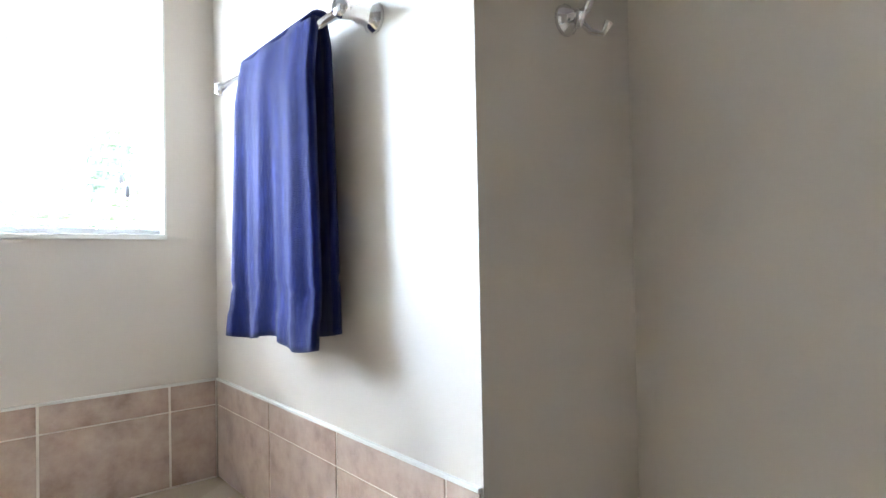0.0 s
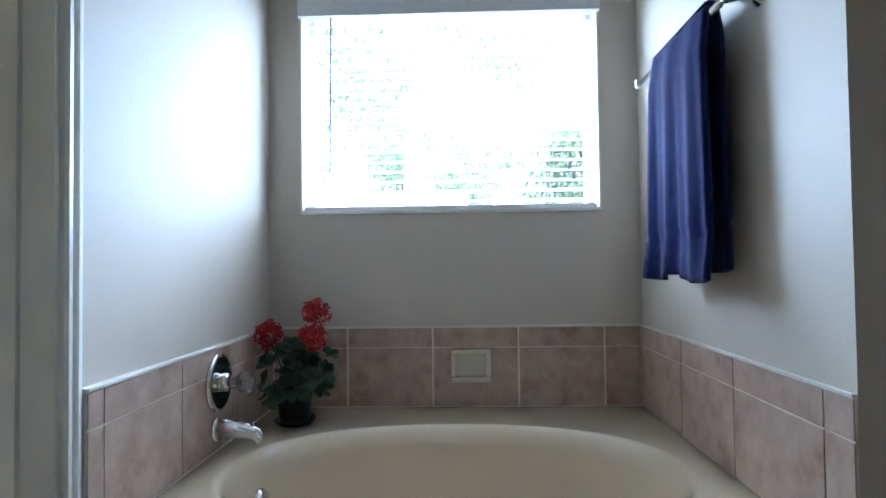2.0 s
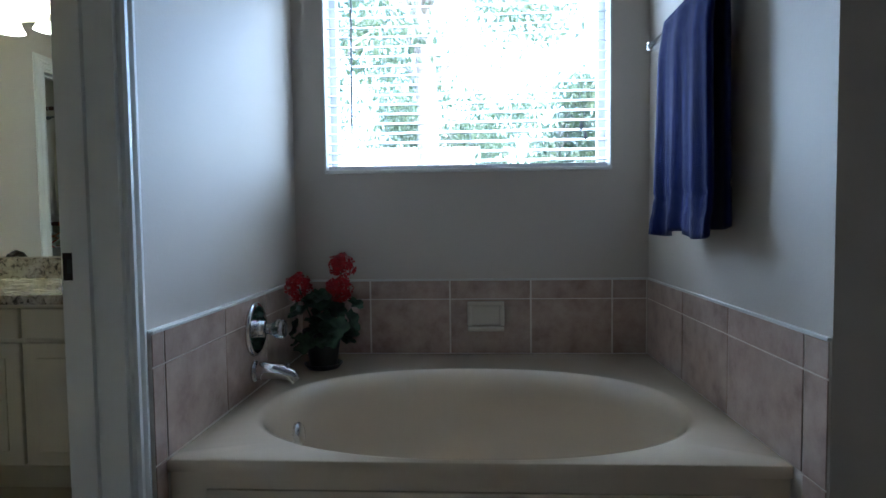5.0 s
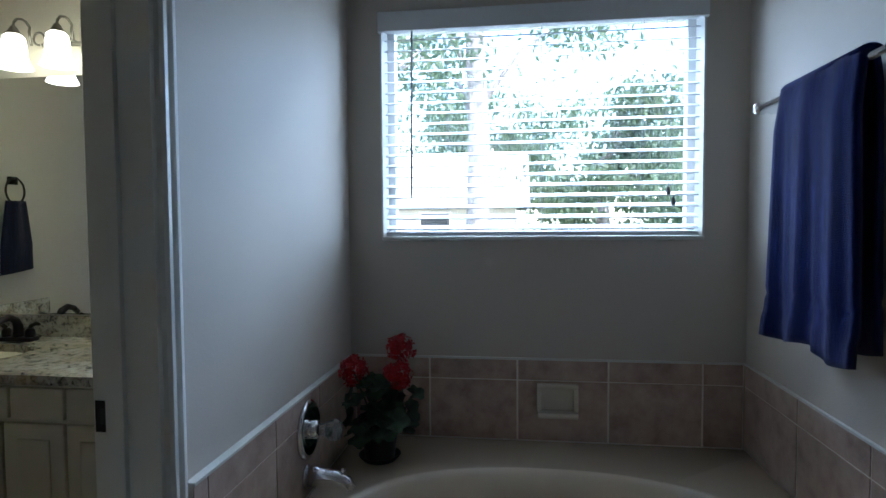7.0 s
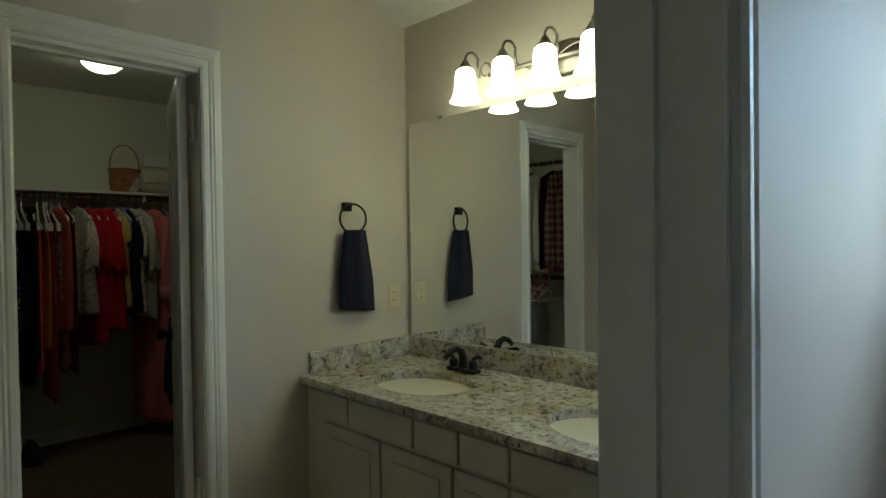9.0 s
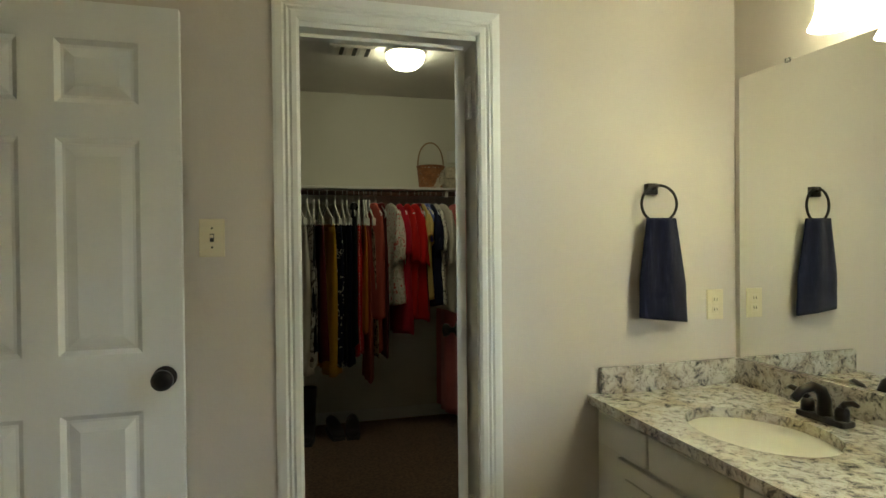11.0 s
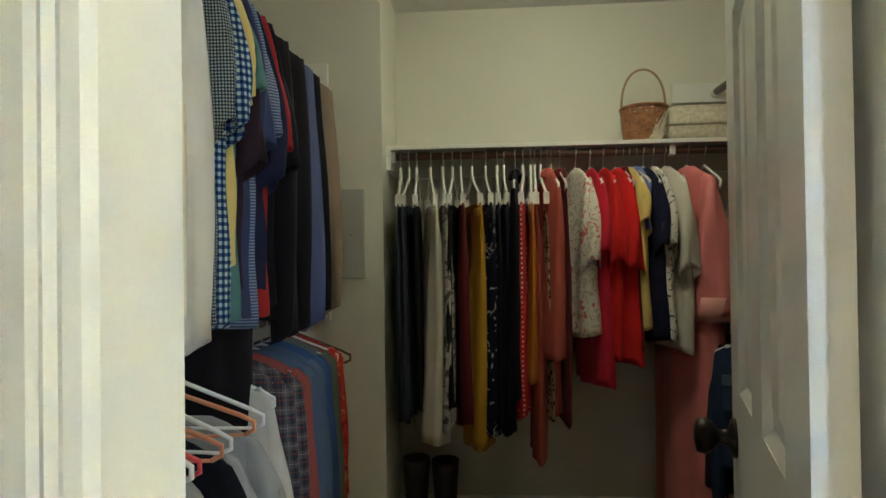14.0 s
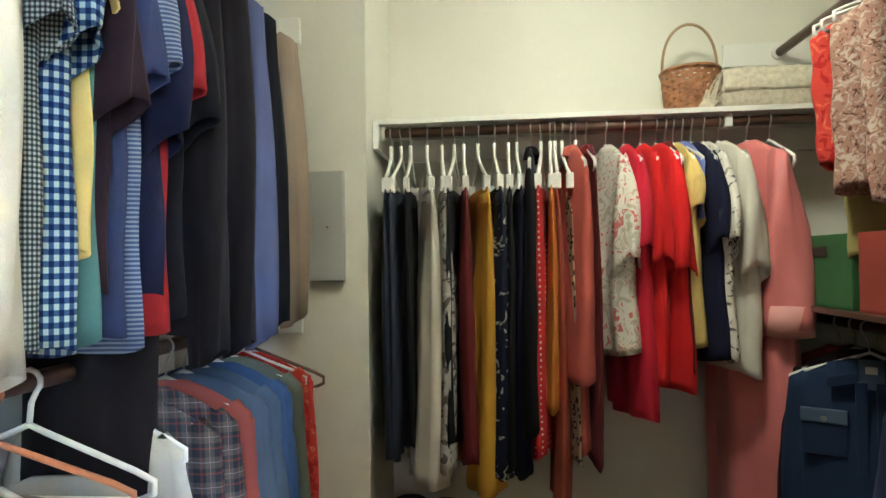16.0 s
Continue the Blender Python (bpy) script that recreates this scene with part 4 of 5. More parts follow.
def basket():
    b = root("wicker_basket", "brown woven splint basket with a tall hoop handle", "basket", Matrix.Translation((-5.1, 1.91, SHZ + 0.0185)) @ Matrix.Scale(0.88, 4))
    for k in range(11):
        z = 0.01 + k * 0.0172
        r = 0.095 + 0.017 * (k / 10)
        n, pts = 48, []
        bm = bmesh.new()
        rings = []
        for q in range(n + 1):
            a = 2 * math.pi * q / n
            rr = r + 0.004 * math.sin(12 * a + math.pi * (k % 2))
            c, s_ = math.cos(a), math.sin(a)
            rings.append([((rr + d) * c, (rr + d) * s_, z + e) for d, e in ((-0.002, -0.007), (0.002, -0.007), (0.002, 0.007), (-0.002, 0.007))])
        part("weaver", loft(rings, bm=bm), WICKER, b)
    for k in range(24):
        a = 2 * math.pi * k / 24
        rings = []
        for z, r in ((0.0, 0.094), (0.188, 0.112)):
            t = Vector((-math.sin(a), math.cos(a), 0)) * 0.007
            c = Vector((r * math.cos(a), r * math.sin(a), z))
            o = Vector((math.cos(a), math.sin(a), 0)) * 0.0015
            rings.append([tuple(c + p) for p in (t - o, t + o, -t + o, -t - o)])
        part("stake", loft(rings), WICKER, b)
    part("base", lathe([(0.094, 0), (0.094, 0.006), (0.01, 0.006)], 32), WICKER, b)
    part("rim", tube([(0.116 * math.cos(a), 0.116 * math.sin(a), 0.19) for a in [2 * math.pi * k / 40 for k in range(41)]], 0.007, 8), WICKER, b, smooth=True)
    part("handle", tube([(0, 0.112 * math.cos(a), 0.17 + 0.225 * math.sin(a) ** 0.75) for a in [math.pi * k / 28 for k in range(29)]], 0.006, 8), mat("pale splint", (0.36, 0.24, 0.12), 0.6, var=0.2), b, "pale hooped splint handle", True)


basket()


def crochet_bag():
    b = root("crochet_bag", "cream crocheted throw folded with a fringe", "throw", Matrix.Translation((-5.1, 2.17, SHZ + 0.019)))
    rings = []
    n = 44
    for j in range(21):
        u = -1 + 2 * j / 20
        k = (1 - abs(u) ** 6) ** 0.4 if abs(u) < 1 else 0.02
        ring = []
        for q in range(n):
            a = 2 * math.pi * q / n
            c, s_ = math.cos(a), math.sin(a)
            x = 0.085 * math.copysign(abs(c) ** 0.6, c) * max(k, 0.3)
            z = 0.085 + 0.085 * math.copysign(abs(s_) ** 0.7, s_) * max(k, 0.3)
            bump = 0.004 * math.sin(u * 40) * math.sin(6 * a)
            ring.append((x + bump * c, 0.2 * u, max(0.0, z + bump * s_)))
        rings.append(ring)
    part("body", loft(rings), CROCHET, b, smooth=True)
    rnd = random.Random(3)
    bm = bmesh.new()
    for k in range(26):
        z = 0.15 * rnd.random()
        x = 0.085
        y = -0.19 + rnd.uniform(-0.01, 0.03)
        tube([(x - 0.02, y, 0.05 + z * 0.7), (x, y - 0.03, 0.03 + z * 0.5), (x + 0.005, y - 0.05 - 0.02 * rnd.random(), 0.003 + z * 0.1)], 0.0025, 5, bm)
    part("fringe", bm, CROCHET, b)
    part("flap", loft([[(0.07 + 0.022 * math.sin(q * 0.3), -0.17 + 0.34 * i / 16, 0.15 - q * 0.011) for q in range(8)] + [(0.064 + 0.022 * math.sin(q * 0.3), -0.17 + 0.34 * i / 16, 0.15 - q * 0.011) for q in range(7, -1, -1)] for i in range(17)]), CROCHET, b, smooth=True)


crochet_bag()


# ---- clothes ----
def hanger(m, material=PLASTIC, w=0.2, drop=0.075, group="clothes hangers", label="white plastic clothes hanger on the rod", wire=True):
    """Hanger at m: origin on the rod's centre, local x across the shoulders."""
    h = root("clothes_hanger", label, "hanger", m, group)
    hook = [(0.0, 0.0, -0.075), (0, 0, -0.03)] + [(0.021 * math.cos(a) - 0.0, 0.0, 0.021 * math.sin(a) + 0.0) for a in [-0.9, -0.3, 0.3, 0.9, 1.5, 2.1, 2.7, 3.2]]
    hook[1] = (0.004, 0, -0.035)
    part("hook", tube(hook, 0.0026 if wire else 0.0048, 8), WIRE if wire else material, h, smooth=True)
    sh = [(-w, 0, -0.08 - drop), (-w * 0.85, 0, -0.08 - drop * 0.8), (-0.03, 0, -0.085), (0, 0, -0.072), (0.03, 0, -0.085), (w * 0.85, 0, -0.08 - drop * 0.8), (w, 0, -0.08 - drop), (w * 1.0, 0, -0.1 - drop), (w * 0.9, 0, -0.11 - drop)]
    sh = [(-w * 0.9, 0, -0.11 - drop), (-w, 0, -0.1 - drop)] + sh
    part("shoulder", tube(sh, 0.0055, 8), material, h, smooth=True)
    part("bar", tube([(-w * 0.9, 0, -0.11 - drop), (w * 0.9, 0, -0.11 - drop)], 0.004, 8), material, h, smooth=True)
    return h


def clip_hanger(m):
    h = root("pants_hanger", "white plastic clip hanger on the rod", "hanger", m, "pants hangers")
    part("hook", tube([(0.004, 0, -0.05)] + [(0.021 * math.cos(a), 0.0, 0.021 * math.sin(a)) for a in [-0.9, -0.3, 0.3, 0.9, 1.5, 2.1, 2.7, 3.2]], 0.0024, 8), WIRE, h, smooth=True)
    part("neck", tube([(0.004, 0, -0.05), (0.0, 0.0, -0.09), (0.03, 0, -0.12), (0.1, 0, -0.165), (0.15, 0, -0.19)], 0.006, 8), PLASTIC, h, smooth=True)
    part("neck", tube([(0.0, 0.0, -0.09), (-0.03, 0, -0.12), (-0.1, 0, -0.165), (-0.15, 0, -0.19)], 0.006, 8), PLASTIC, h, smooth=True)
    for s in (-1, 1):
        part("clip", box(s * 0.145 - 0.012, s * 0.145 + 0.012, -0.012, 0.012, -0.235, -0.185, 0.003), PLASTIC, h)
    return h


def garment(name, label, cat, m, material, z0, z1, w=0.2, d=0.03, sleeve=0.0, sleeve_r=0.05, seed=0, flare=1.05, collar=True, group="", legs=False, fold=0.25, trim=None, spread=0.25):
    """A hanging garment: z0, z1 below the rod; w half width, d half thickness."""
    rnd = random.Random(seed)
    g = root(name, label, cat, m, group)
    ph, k1, k2 = rnd.uniform(0, 6), rnd.choice((5, 6, 7)), rnd.choice((9, 11, 13))
    n, rows = 36, 22

    def tubeform(hw, ht, za, zb, x0=0.0, top=0.0, lean=0.0, sway=0.0, grow=1.0, rows=rows):
        rings = []
        for j in range(rows + 1):
            s = j / rows
            z = za + (zb - za) * s
            aw = hw(s)
            at = ht(s)
            amp = fold * min(1, s * 2.5 + 0.15)
            ring = []
            for q in range(n):
                a = 2 * math.pi * q / n
                c, si = math.cos(a), math.sin(a)
                f = 1 + amp * (0.55 * math.sin(k1 * a + ph + 0.8 * s) + 0.4 * math.sin(k2 * a + 2 * ph - s))
                ring.append((x0 + lean * s + aw * c * (1 + 0.06 * amp * math.sin(3 * s * 6 + ph)), at * si * f + sway * math.sin(s * 2.6 + ph) * s, z - 0.012 * s * math.sin(2 * a + ph) - top * abs(c) ** 1.5 * max(0, 1 - s * 7)))
            rings.append(ring)
        cx_, cy_ = x0 + lean, sum(p[1] for p in rings[-1]) / n
        rings.append([(cx_ + (p[0] - cx_) * 0.95, cy_ + (p[1] - cy_) * 0.8, p[2] + 0.001) for p in rings[-1]])
        rings.append([(cx_ + (p[0] - cx_) * 0.9, cy_ + (p[1] - cy_) * 0.7, p[2] + min(0.12, 0.7 * (za - zb))) for p in rings[-1]])
        return loft(rings)

    if legs:
        part("waist", tubeform(lambda s: w * (0.92 + 0.1 * s), lambda s: d * (0.45 + 0.12 * s), z0, z0 - 0.05, rows=5), material, g, smooth=True)
        for sd in (-1, 1):
            part("leg", tubeform(lambda s: w * 0.5 * (1.05 - 0.15 * s), lambda s: d * (0.42 + 0.58 * min(1, s * 3) + spread * s), z0 - 0.02, z1 + rnd.uniform(-0.02, 0.02), x0=sd * w * 0.48, lean=sd * 0.02, sway=0.012), material, g, smooth=True)
        return g

    def hw(s):
        zz = s * (z0 - z1)
        if zz < 0.085:
            return 0.055 + (w - 0.055) * (zz / 0.085) ** 0.75
        return w * (1 + (flare - 1) * (s - 0.1))

    part("body", tubeform(hw, lambda s: d * (0.2 + 0.95 * min(1, s * 2.2) ** 0.8) * (1 + 0.35 * s * (flare - 0.8)), z0, z1, sway=0.014, rows=30), material, g, smooth=True)
    if collar:
        part("collar", tubeform(lambda s: 0.05 + 0.02 * s, lambda s: 0.02 + 0.008 * s, z0 + 0.004, z0 - 0.035, rows=5), trim or material, g, smooth=True)
    if sleeve:
        for sd in (-1, 1):
            top = z0 - 0.075
            rings = []
            for j in range(15):
                s = j / 14
                r = sleeve_r * (0.8 + 0.35 * s if trim else (1.0 - 0.3 * s if sleeve > 0.5 else 0.95 + 0.25 * s))
                cx = sd * (w - 0.045 + (0.035 if sleeve > 0.5 else 0.05) * math.sin(min(1, s * 1.4) * 1.4))
                ring = []
                for q in range(20):
                    a = 2 * math.pi * q / 20
                    f = 1 + 0.2 * math.sin(3 * a + ph + 4 * s) * (0.4 + s) + 0.08 * math.sin(7 * a - ph)
                    ring.append((cx + r * (0.6 if sleeve > 0.5 else 0.66) * math.cos(a) * f, 0.5 * d * sd * 0 + max(0.018, min(r * 0.85, d * (0.92 if sleeve > 0.5 else 0.8))) * (0.3 + 0.7 * min(1, s * 2.2)) * math.sin(a) * f, top - sleeve * s + 0.03 * (1 - s) * (1 - abs(math.cos(a))) + ((0.02 if sleeve > 0.5 else 0.045) * s * sd * math.cos(a))))
                rings.append(ring)
            cx_, cz_ = sum(p[0] for p in rings[-1]) / 20, rings[-1][0][2]
            for f1, up in ((0.9, 0.001), (0.82, 0.09)):
                rings.append([(cx_ + (p[0] - cx_) * f1, p[1] * f1, p[2] + up) for p in rings[-1]])
            sl = part("sleeve", loft(rings), material, g, smooth=True)
            if trim:
                b_ = top - sleeve
                part("cuff", loft([[(sd * (w - 0.011) + (sleeve_r * 0.76) * math.cos(2 * math.pi * q / 20), max(0.03, min(sleeve_r * 0.98, d * 1.02)) * math.sin(2 * math.pi * q / 20), b_ + dz) for q in range(20)] for dz in (0.09, 0.045, -0.005)]), trim, sl, smooth=True)
    return g


C = {}
for nm, args in {
    "dark denim": dict(color=(0.03, 0.035, 0.055)), "black": dict(color=(0.008, 0.008, 0.01)), "white": dict(color=(0.56, 0.52, 0.44)), "silver print": dict(color=(0.45, 0.42, 0.38), pattern="floral", second=(0.6, 0.58, 0.54), third=(0.12, 0.1, 0.09), pitch=0.05),
    "maroon": dict(color=(0.12, 0.018, 0.02)), "mustard": dict(color=(0.5, 0.26, 0.03)), "navy floral": dict(color=(0.012, 0.014, 0.03), pattern="floral", second=(0.45, 0.45, 0.4), third=(0.012, 0.014, 0.03), pitch=0.05),
    "navy": dict(color=(0.014, 0.015, 0.035)), "red dots": dict(color=(0.5, 0.03, 0.03), pattern="dots", second=(0.75, 0.7, 0.65), pitch=0.02), "orange": dict(color=(0.55, 0.19, 0.03)), "rust": dict(color=(0.36, 0.07, 0.04)), "coral": dict(color=(0.46, 0.1, 0.075)),
    "leopard": dict(color=(0.5, 0.38, 0.24), pattern="leopard", second=(0.45, 0.34, 0.22), third=(0.03, 0.02, 0.015), pitch=0.03), "pale floral": dict(color=(0.68, 0.63, 0.54), pattern="floral", second=(0.58, 0.17, 0.15), third=(0.5, 0.43, 0.33), pitch=0.05),
    "crimson": dict(color=(0.5, 0.02, 0.04)), "red": dict(color=(0.6, 0.02, 0.02)), "yellow": dict(color=(0.65, 0.48, 0.16)), "cornflower": dict(color=(0.2, 0.25, 0.6)), "white print": dict(color=(0.68, 0.64, 0.56), pattern="floral", second=(0.1, 0.1, 0.1), third=(0.68, 0.64, 0.56), pitch=0.035),
    "salmon satin": dict(color=(0.64, 0.19, 0.18), satin=True), "pale satin": dict(color=(0.72, 0.33, 0.29), satin=True), "red plaid": dict(color=(0.19, 0.022, 0.02), pattern="plaid", second=(0.24, 0.23, 0.22), third=(0.05, 0.04, 0.04), pitch=0.062),
    "pale grey": dict(color=(0.33, 0.32, 0.3)), "cream": dict(color=(0.68, 0.62, 0.46)), "grey check": dict(color=(0.13, 0.145, 0.15), pattern="gingham", second=(0.55, 0.57, 0.55), pitch=0.007), "blue gingham": dict(color=(0.06, 0.12, 0.26), pattern="gingham", second=(0.62, 0.66, 0.64), pitch=0.0165),
    "burgundy check": dict(color=(0.1, 0.015, 0.025), pattern="gingham", second=(0.2, 0.08, 0.08), pitch=0.012),
    "teal": dict(color=(0.08, 0.17, 0.15)), "slate polo": dict(color=(0.035, 0.042, 0.09)), "blue stripe": dict(color=(0.06, 0.08, 0.16), pattern="stripe", second=(0.22, 0.25, 0.3), pitch=0.0075), "aubergine": dict(color=(0.025, 0.014, 0.018)), "dark red": dict(color=(0.3, 0.02, 0.02)),
    "charcoal suit": dict(color=(0.012, 0.0095, 0.0105)), "periwinkle": dict(color=(0.085, 0.095, 0.17)), "taupe": dict(color=(0.25, 0.19, 0.14)), "dark plaid": dict(color=(0.03, 0.035, 0.05), pattern="plaid", second=(0.12, 0.1, 0.09), third=(0.2, 0.05, 0.04), pitch=0.05),
    "chambray": dict(color=(0.075, 0.105, 0.155)), "blue": dict(color=(0.045, 0.085, 0.19)), "olive grey": dict(color=(0.13, 0.14, 0.11)), "denim": dict(color=(0.02, 0.033, 0.07)), "brick": dict(color=(0.3, 0.07, 0.05)),
    "red print": dict(color=(0.52, 0.05, 0.035), pattern="floral", second=(0.62, 0.12, 0.07), third=(0.36, 0.02, 0.02), pitch=0.05), "brown print": dict(color=(0.36, 0.2, 0.15), pattern="floral", second=(0.12, 0.05, 0.04), third=(0.5, 0.4, 0.33), pitch=0.02), "olive cloth": dict(color=(0.38, 0.32, 0.12)),
}.items():
    C[nm] = cloth(nm + " cloth", **args)

SW = 90  # back-rod garments hang across the rod


def at_back(y, turn=0.0):
    return pose(RX, y, RZ, 0, 0, turn)


# back rod, far end of the shelf to the robe: y, kind, cloth, bottom z, half thickness, turn, label
BACK = [
    (0.812, "p", "dark denim", 0.56, 0.016, 3, "dark denim jeans clipped to a hanger"),
    (0.85, "p", "dark denim", 0.57, 0.02, -4, "dark denim jeans clipped to a hanger"),
    (0.885, "p", "black", 0.6, 0.016, 2, "black trousers clipped to a hanger"),
    (0.945, "p", "white", 0.48, 0.036, 12, "off-white trousers clipped to a hanger"),
    (1.0, "p", "silver print", 0.55, 0.028, 8, "silver patterned trousers clipped to a hanger"),
    (1.045, "p", "black", 0.6, 0.016, -4, "black trousers clipped to a hanger"),
    (1.08, "p", "maroon", 0.57, 0.026, 5, "maroon trousers clipped to a hanger"),
    (1.13, "p", "mustard", 0.48, 0.03, 13, "mustard yellow trousers clipped to a hanger"),
    (1.19, "p", "navy floral", 0.54, 0.036, 7, "navy floral print trousers clipped to a hanger"),
    (1.24, "p", "black", 0.53, 0.016, 0, "black trousers clipped to a hanger"),
    (1.27, "p", "navy", 0.53, 0.022, 3, "dark navy trousers clipped to a hanger"),
    (1.32, "s", "black", 0.66, 0.036, -5, "black sleeveless dress on a hanger"),
    (1.355, "p", "red dots", 0.6, 0.024, -8, "red polka-dot trousers clipped to a hanger"),
    (1.388, "p", "orange", 0.72, 0.018, -4, "orange trousers clipped to a hanger"),
    (1.405, "p", "rust", 0.4, 0.024, -3, "rust red skirt clipped to a hanger"),
    (1.43, "p", "leopard", 0.56, 0.016, 3, "leopard print skirt clipped to a hanger"),
    (1.457, "s", "coral", 0.84, 0.05, 8, "coral sleeveless top on a hanger"),
    (1.475, "p", "coral", 0.59, 0.018, 0, "coral trousers clipped to a hanger"),
    (1.513, "s", "maroon", 0.57, 0.02, 0, "dark maroon dress on a hanger"),
    (1.58, "t", "pale floral", 0.92, 0.05, 9, "pale tropical print blouse on a hanger"),
    (1.642, "t", "crimson", 0.71, 0.042, 5, "crimson short-sleeve blouse on a hanger"),
    (1.7, "t", "red", 0.84, 0.036, 3, "bright red short-sleeve top on a hanger"),
    (1.752, "t", "red", 0.8, 0.044, 6, "bright red short-sleeve top on a hanger"),
    (1.785, "s", "maroon", 0.86, 0.014, 0, "maroon sleeveless top on a hanger"),
    (1.81, "t", "yellow", 0.94, 0.034, 2, "pale yellow knit top on a hanger"),
    (1.84, "s", "cornflower", 1.36, 0.014, 2, "cornflower blue top on a hanger"),
    (1.87, "t", "navy", 0.9, 0.038, 5, "dark navy short-sleeve top on a hanger"),
    (1.912, "t", "white print", 0.9, 0.03, 2, "white blouse with a dark vine print on a hanger"),
    (1.962, "t", "white", 0.86, 0.046, 6, "white short-sleeve blouse on a hanger"),
    (2.055, "l", "salmon satin", 0.12, 0.07, 12, "salmon pink satin robe with pale cuffs on a hanger"),
]
SLEEVES = {"pale floral": 0.33, "crimson": 0.26, "red": 0.36, "yellow": 0.2, "navy": 0.24, "white print": 0.3, "white": 0.36}
for k, (y, kind, c, zb, d, turn, label) in enumerate(BACK):
    m = at_back(y, turn)
    if kind == "p":
        clip_hanger(m)
        garment("trousers" if "skirt" not in label else "skirt", label, "trousers" if "skirt" not in label else "skirt", m, C[c], -0.225, zb - RZ, 0.18, d, seed=k, legs="skirt" not in label, collar=False, fold=0.36, spread=0.9 if abs(turn) > 8 else 0.35)
    else:
        hanger(m, w=0.19)
        garment("blouse" if kind == "t" else ("robe" if kind == "l" else "dress"), label, "blouse" if kind == "t" else ("robe" if kind == "l" else "dress"), m, C[c], -0.078, zb - RZ, 0.2, d, sleeve=SLEEVES.get(c, 0.26) + 0.03 * (k % 3) if kind == "t" else (0.56 if kind == "l" else 0), sleeve_r=0.06 if kind != "l" else 0.09, seed=k, flare=1.15, collar=kind == "s", fold=0.3, trim=C["pale satin"] if kind == "l" else None)
hanger(at_back(2.13, 0), w=0.17)

# upper side rod: x, cloth, bottom z, half thickness, sleeve, turn, label
LZ = 2.03
LEFT = [
    (-3.16, "red plaid", 1.1, 0.04, 0.56, 0, "red and grey plaid flannel shirt on a hanger"),
    (-3.27, "red plaid", 1.1, 0.045, 0.56, 0, "red and grey plaid flannel shirt on a hanger"),
    (-3.345, "burgundy check", 1.12, 0.024, 0.56, 0, "burgundy checked shirt on a hanger"),
    (-3.4, "cream", 1.1, 0.03, 0.56, 0, "cream long-sleeve shirt on a hanger"),
    (-3.505, "white", 1.1, 0.05, 0.6, 0, "white long-sleeve dress shirt on a hanger"),
    (-3.56, "grey check", 1.13, 0.036, 0.37, 0, "grey checked short-sleeve shirt on a hanger"),
    (-3.615, "blue gingham", 1.11, 0.04, 0.37, 0, "blue gingham short-sleeve shirt on a hanger"),
    (-3.655, "yellow", 1.25, 0.006, 0.3, 0, "yellow shirt on a hanger"),
    (-3.68, "teal", 1.12, 0.016, 0.28, 0, "grey-green shirt on a hanger"),
    (-3.7, "aubergine", 1.2, 0.034, 0.44, 0, "dark brown polo shirt on a hanger"),
    (-3.745, "slate polo", 1.13, 0.03, 0.39, 0, "slate blue polo shirt on a hanger"),
    (-3.785, "blue stripe", 1.1, 0.016, 0.36, 0, "blue and white striped polo shirt on a hanger"),
    (-3.825, "navy", 1.17, 0.036, 0.46, 0, "black short-sleeve polo shirt on a hanger"),
    (-3.86, "dark red", 1.12, 0.03, 0.38, 0, "dark red polo shirt on a hanger"),
    (-3.91, "black", 1.14, 0.036, 0.42, 0, "black polo shirt on a hanger"),
    (-3.96, "charcoal suit", 0.72, 0.05, 0.0, 0, "black trousers hung long on a hanger"),
    (-4.03, "charcoal suit", 1.08, 0.055, 0.64, 0, "black suit jacket on a hanger"),
    (-4.15, "charcoal suit", 1.12, 0.065, 0.64, 8, "black suit jacket on a hanger"),
    (-4.29, "periwinkle", 1.11, 0.036, 0.64, 0, "periwinkle blue blazer on a hanger"),
    (-4.37, "black", 1.1, 0.036, 0.62, 0, "black blazer on a hanger"),
    (-4.52, "taupe", 1.15, 0.055, 0.62, 4, "taupe blazer on a hanger"),
]
for k, (x, c, zb, d, sl, turn, label) in enumerate(LEFT):
    m = pose(x, LY, LZ, 0, 0, 90 + turn)
    hanger(m, w=0.19, material=PLASTIC if k % 3 else DARK, label="plastic clothes hanger on the side rod")
    cat = "blazer" if "blazer" in label or "jacket" in label else ("trousers" if "trousers" in label else "shirt")
    garment(cat, label, cat, m, C[c], -0.078, zb - LZ, 0.13 if cat == "trousers" else 0.21, d, sleeve=sl * (1.32 if sl > 0.5 else 1), sleeve_r=0.075 if sl < 0.5 else 0.078, seed=50 + k, flare=1.06, fold=0.22)

# lower side rod: shirts, then empty hangers
for k, (x, c, d, label) in enumerate([
    (-4.04, "dark plaid", 0.035, "dark plaid shirt on a low hanger"), (-4.12, "dark plaid", 0.038, "dark plaid shirt on a low hanger"), (-4.2, "brick", 0.03, "brick red shirt on a low hanger"), (-4.28, "chambray", 0.034, "faded chambray shirt on a low hanger"),
    (-4.36, "chambray", 0.03, "faded chambray shirt on a low hanger"), (-4.44, "blue", 0.034, "blue shirt on a low hanger"), (-4.53, "olive grey", 0.03, "olive grey shirt on a low hanger"), (-4.62, "red print", 0.016, "red printed shirt on a low hanger"),
]):
    m = pose(x, LY, 1.035, 0, 0, 90)
    hanger(m, w=0.2, label="plastic clothes hanger on the low rod")
    garment("shirt", label, "shirt", m, C[c], -0.078, 0.3 - 1.035, 0.22, d, sleeve=0.56, sleeve_r=0.06, seed=90 + k, flare=1.08, fold=0.2, collar=False)
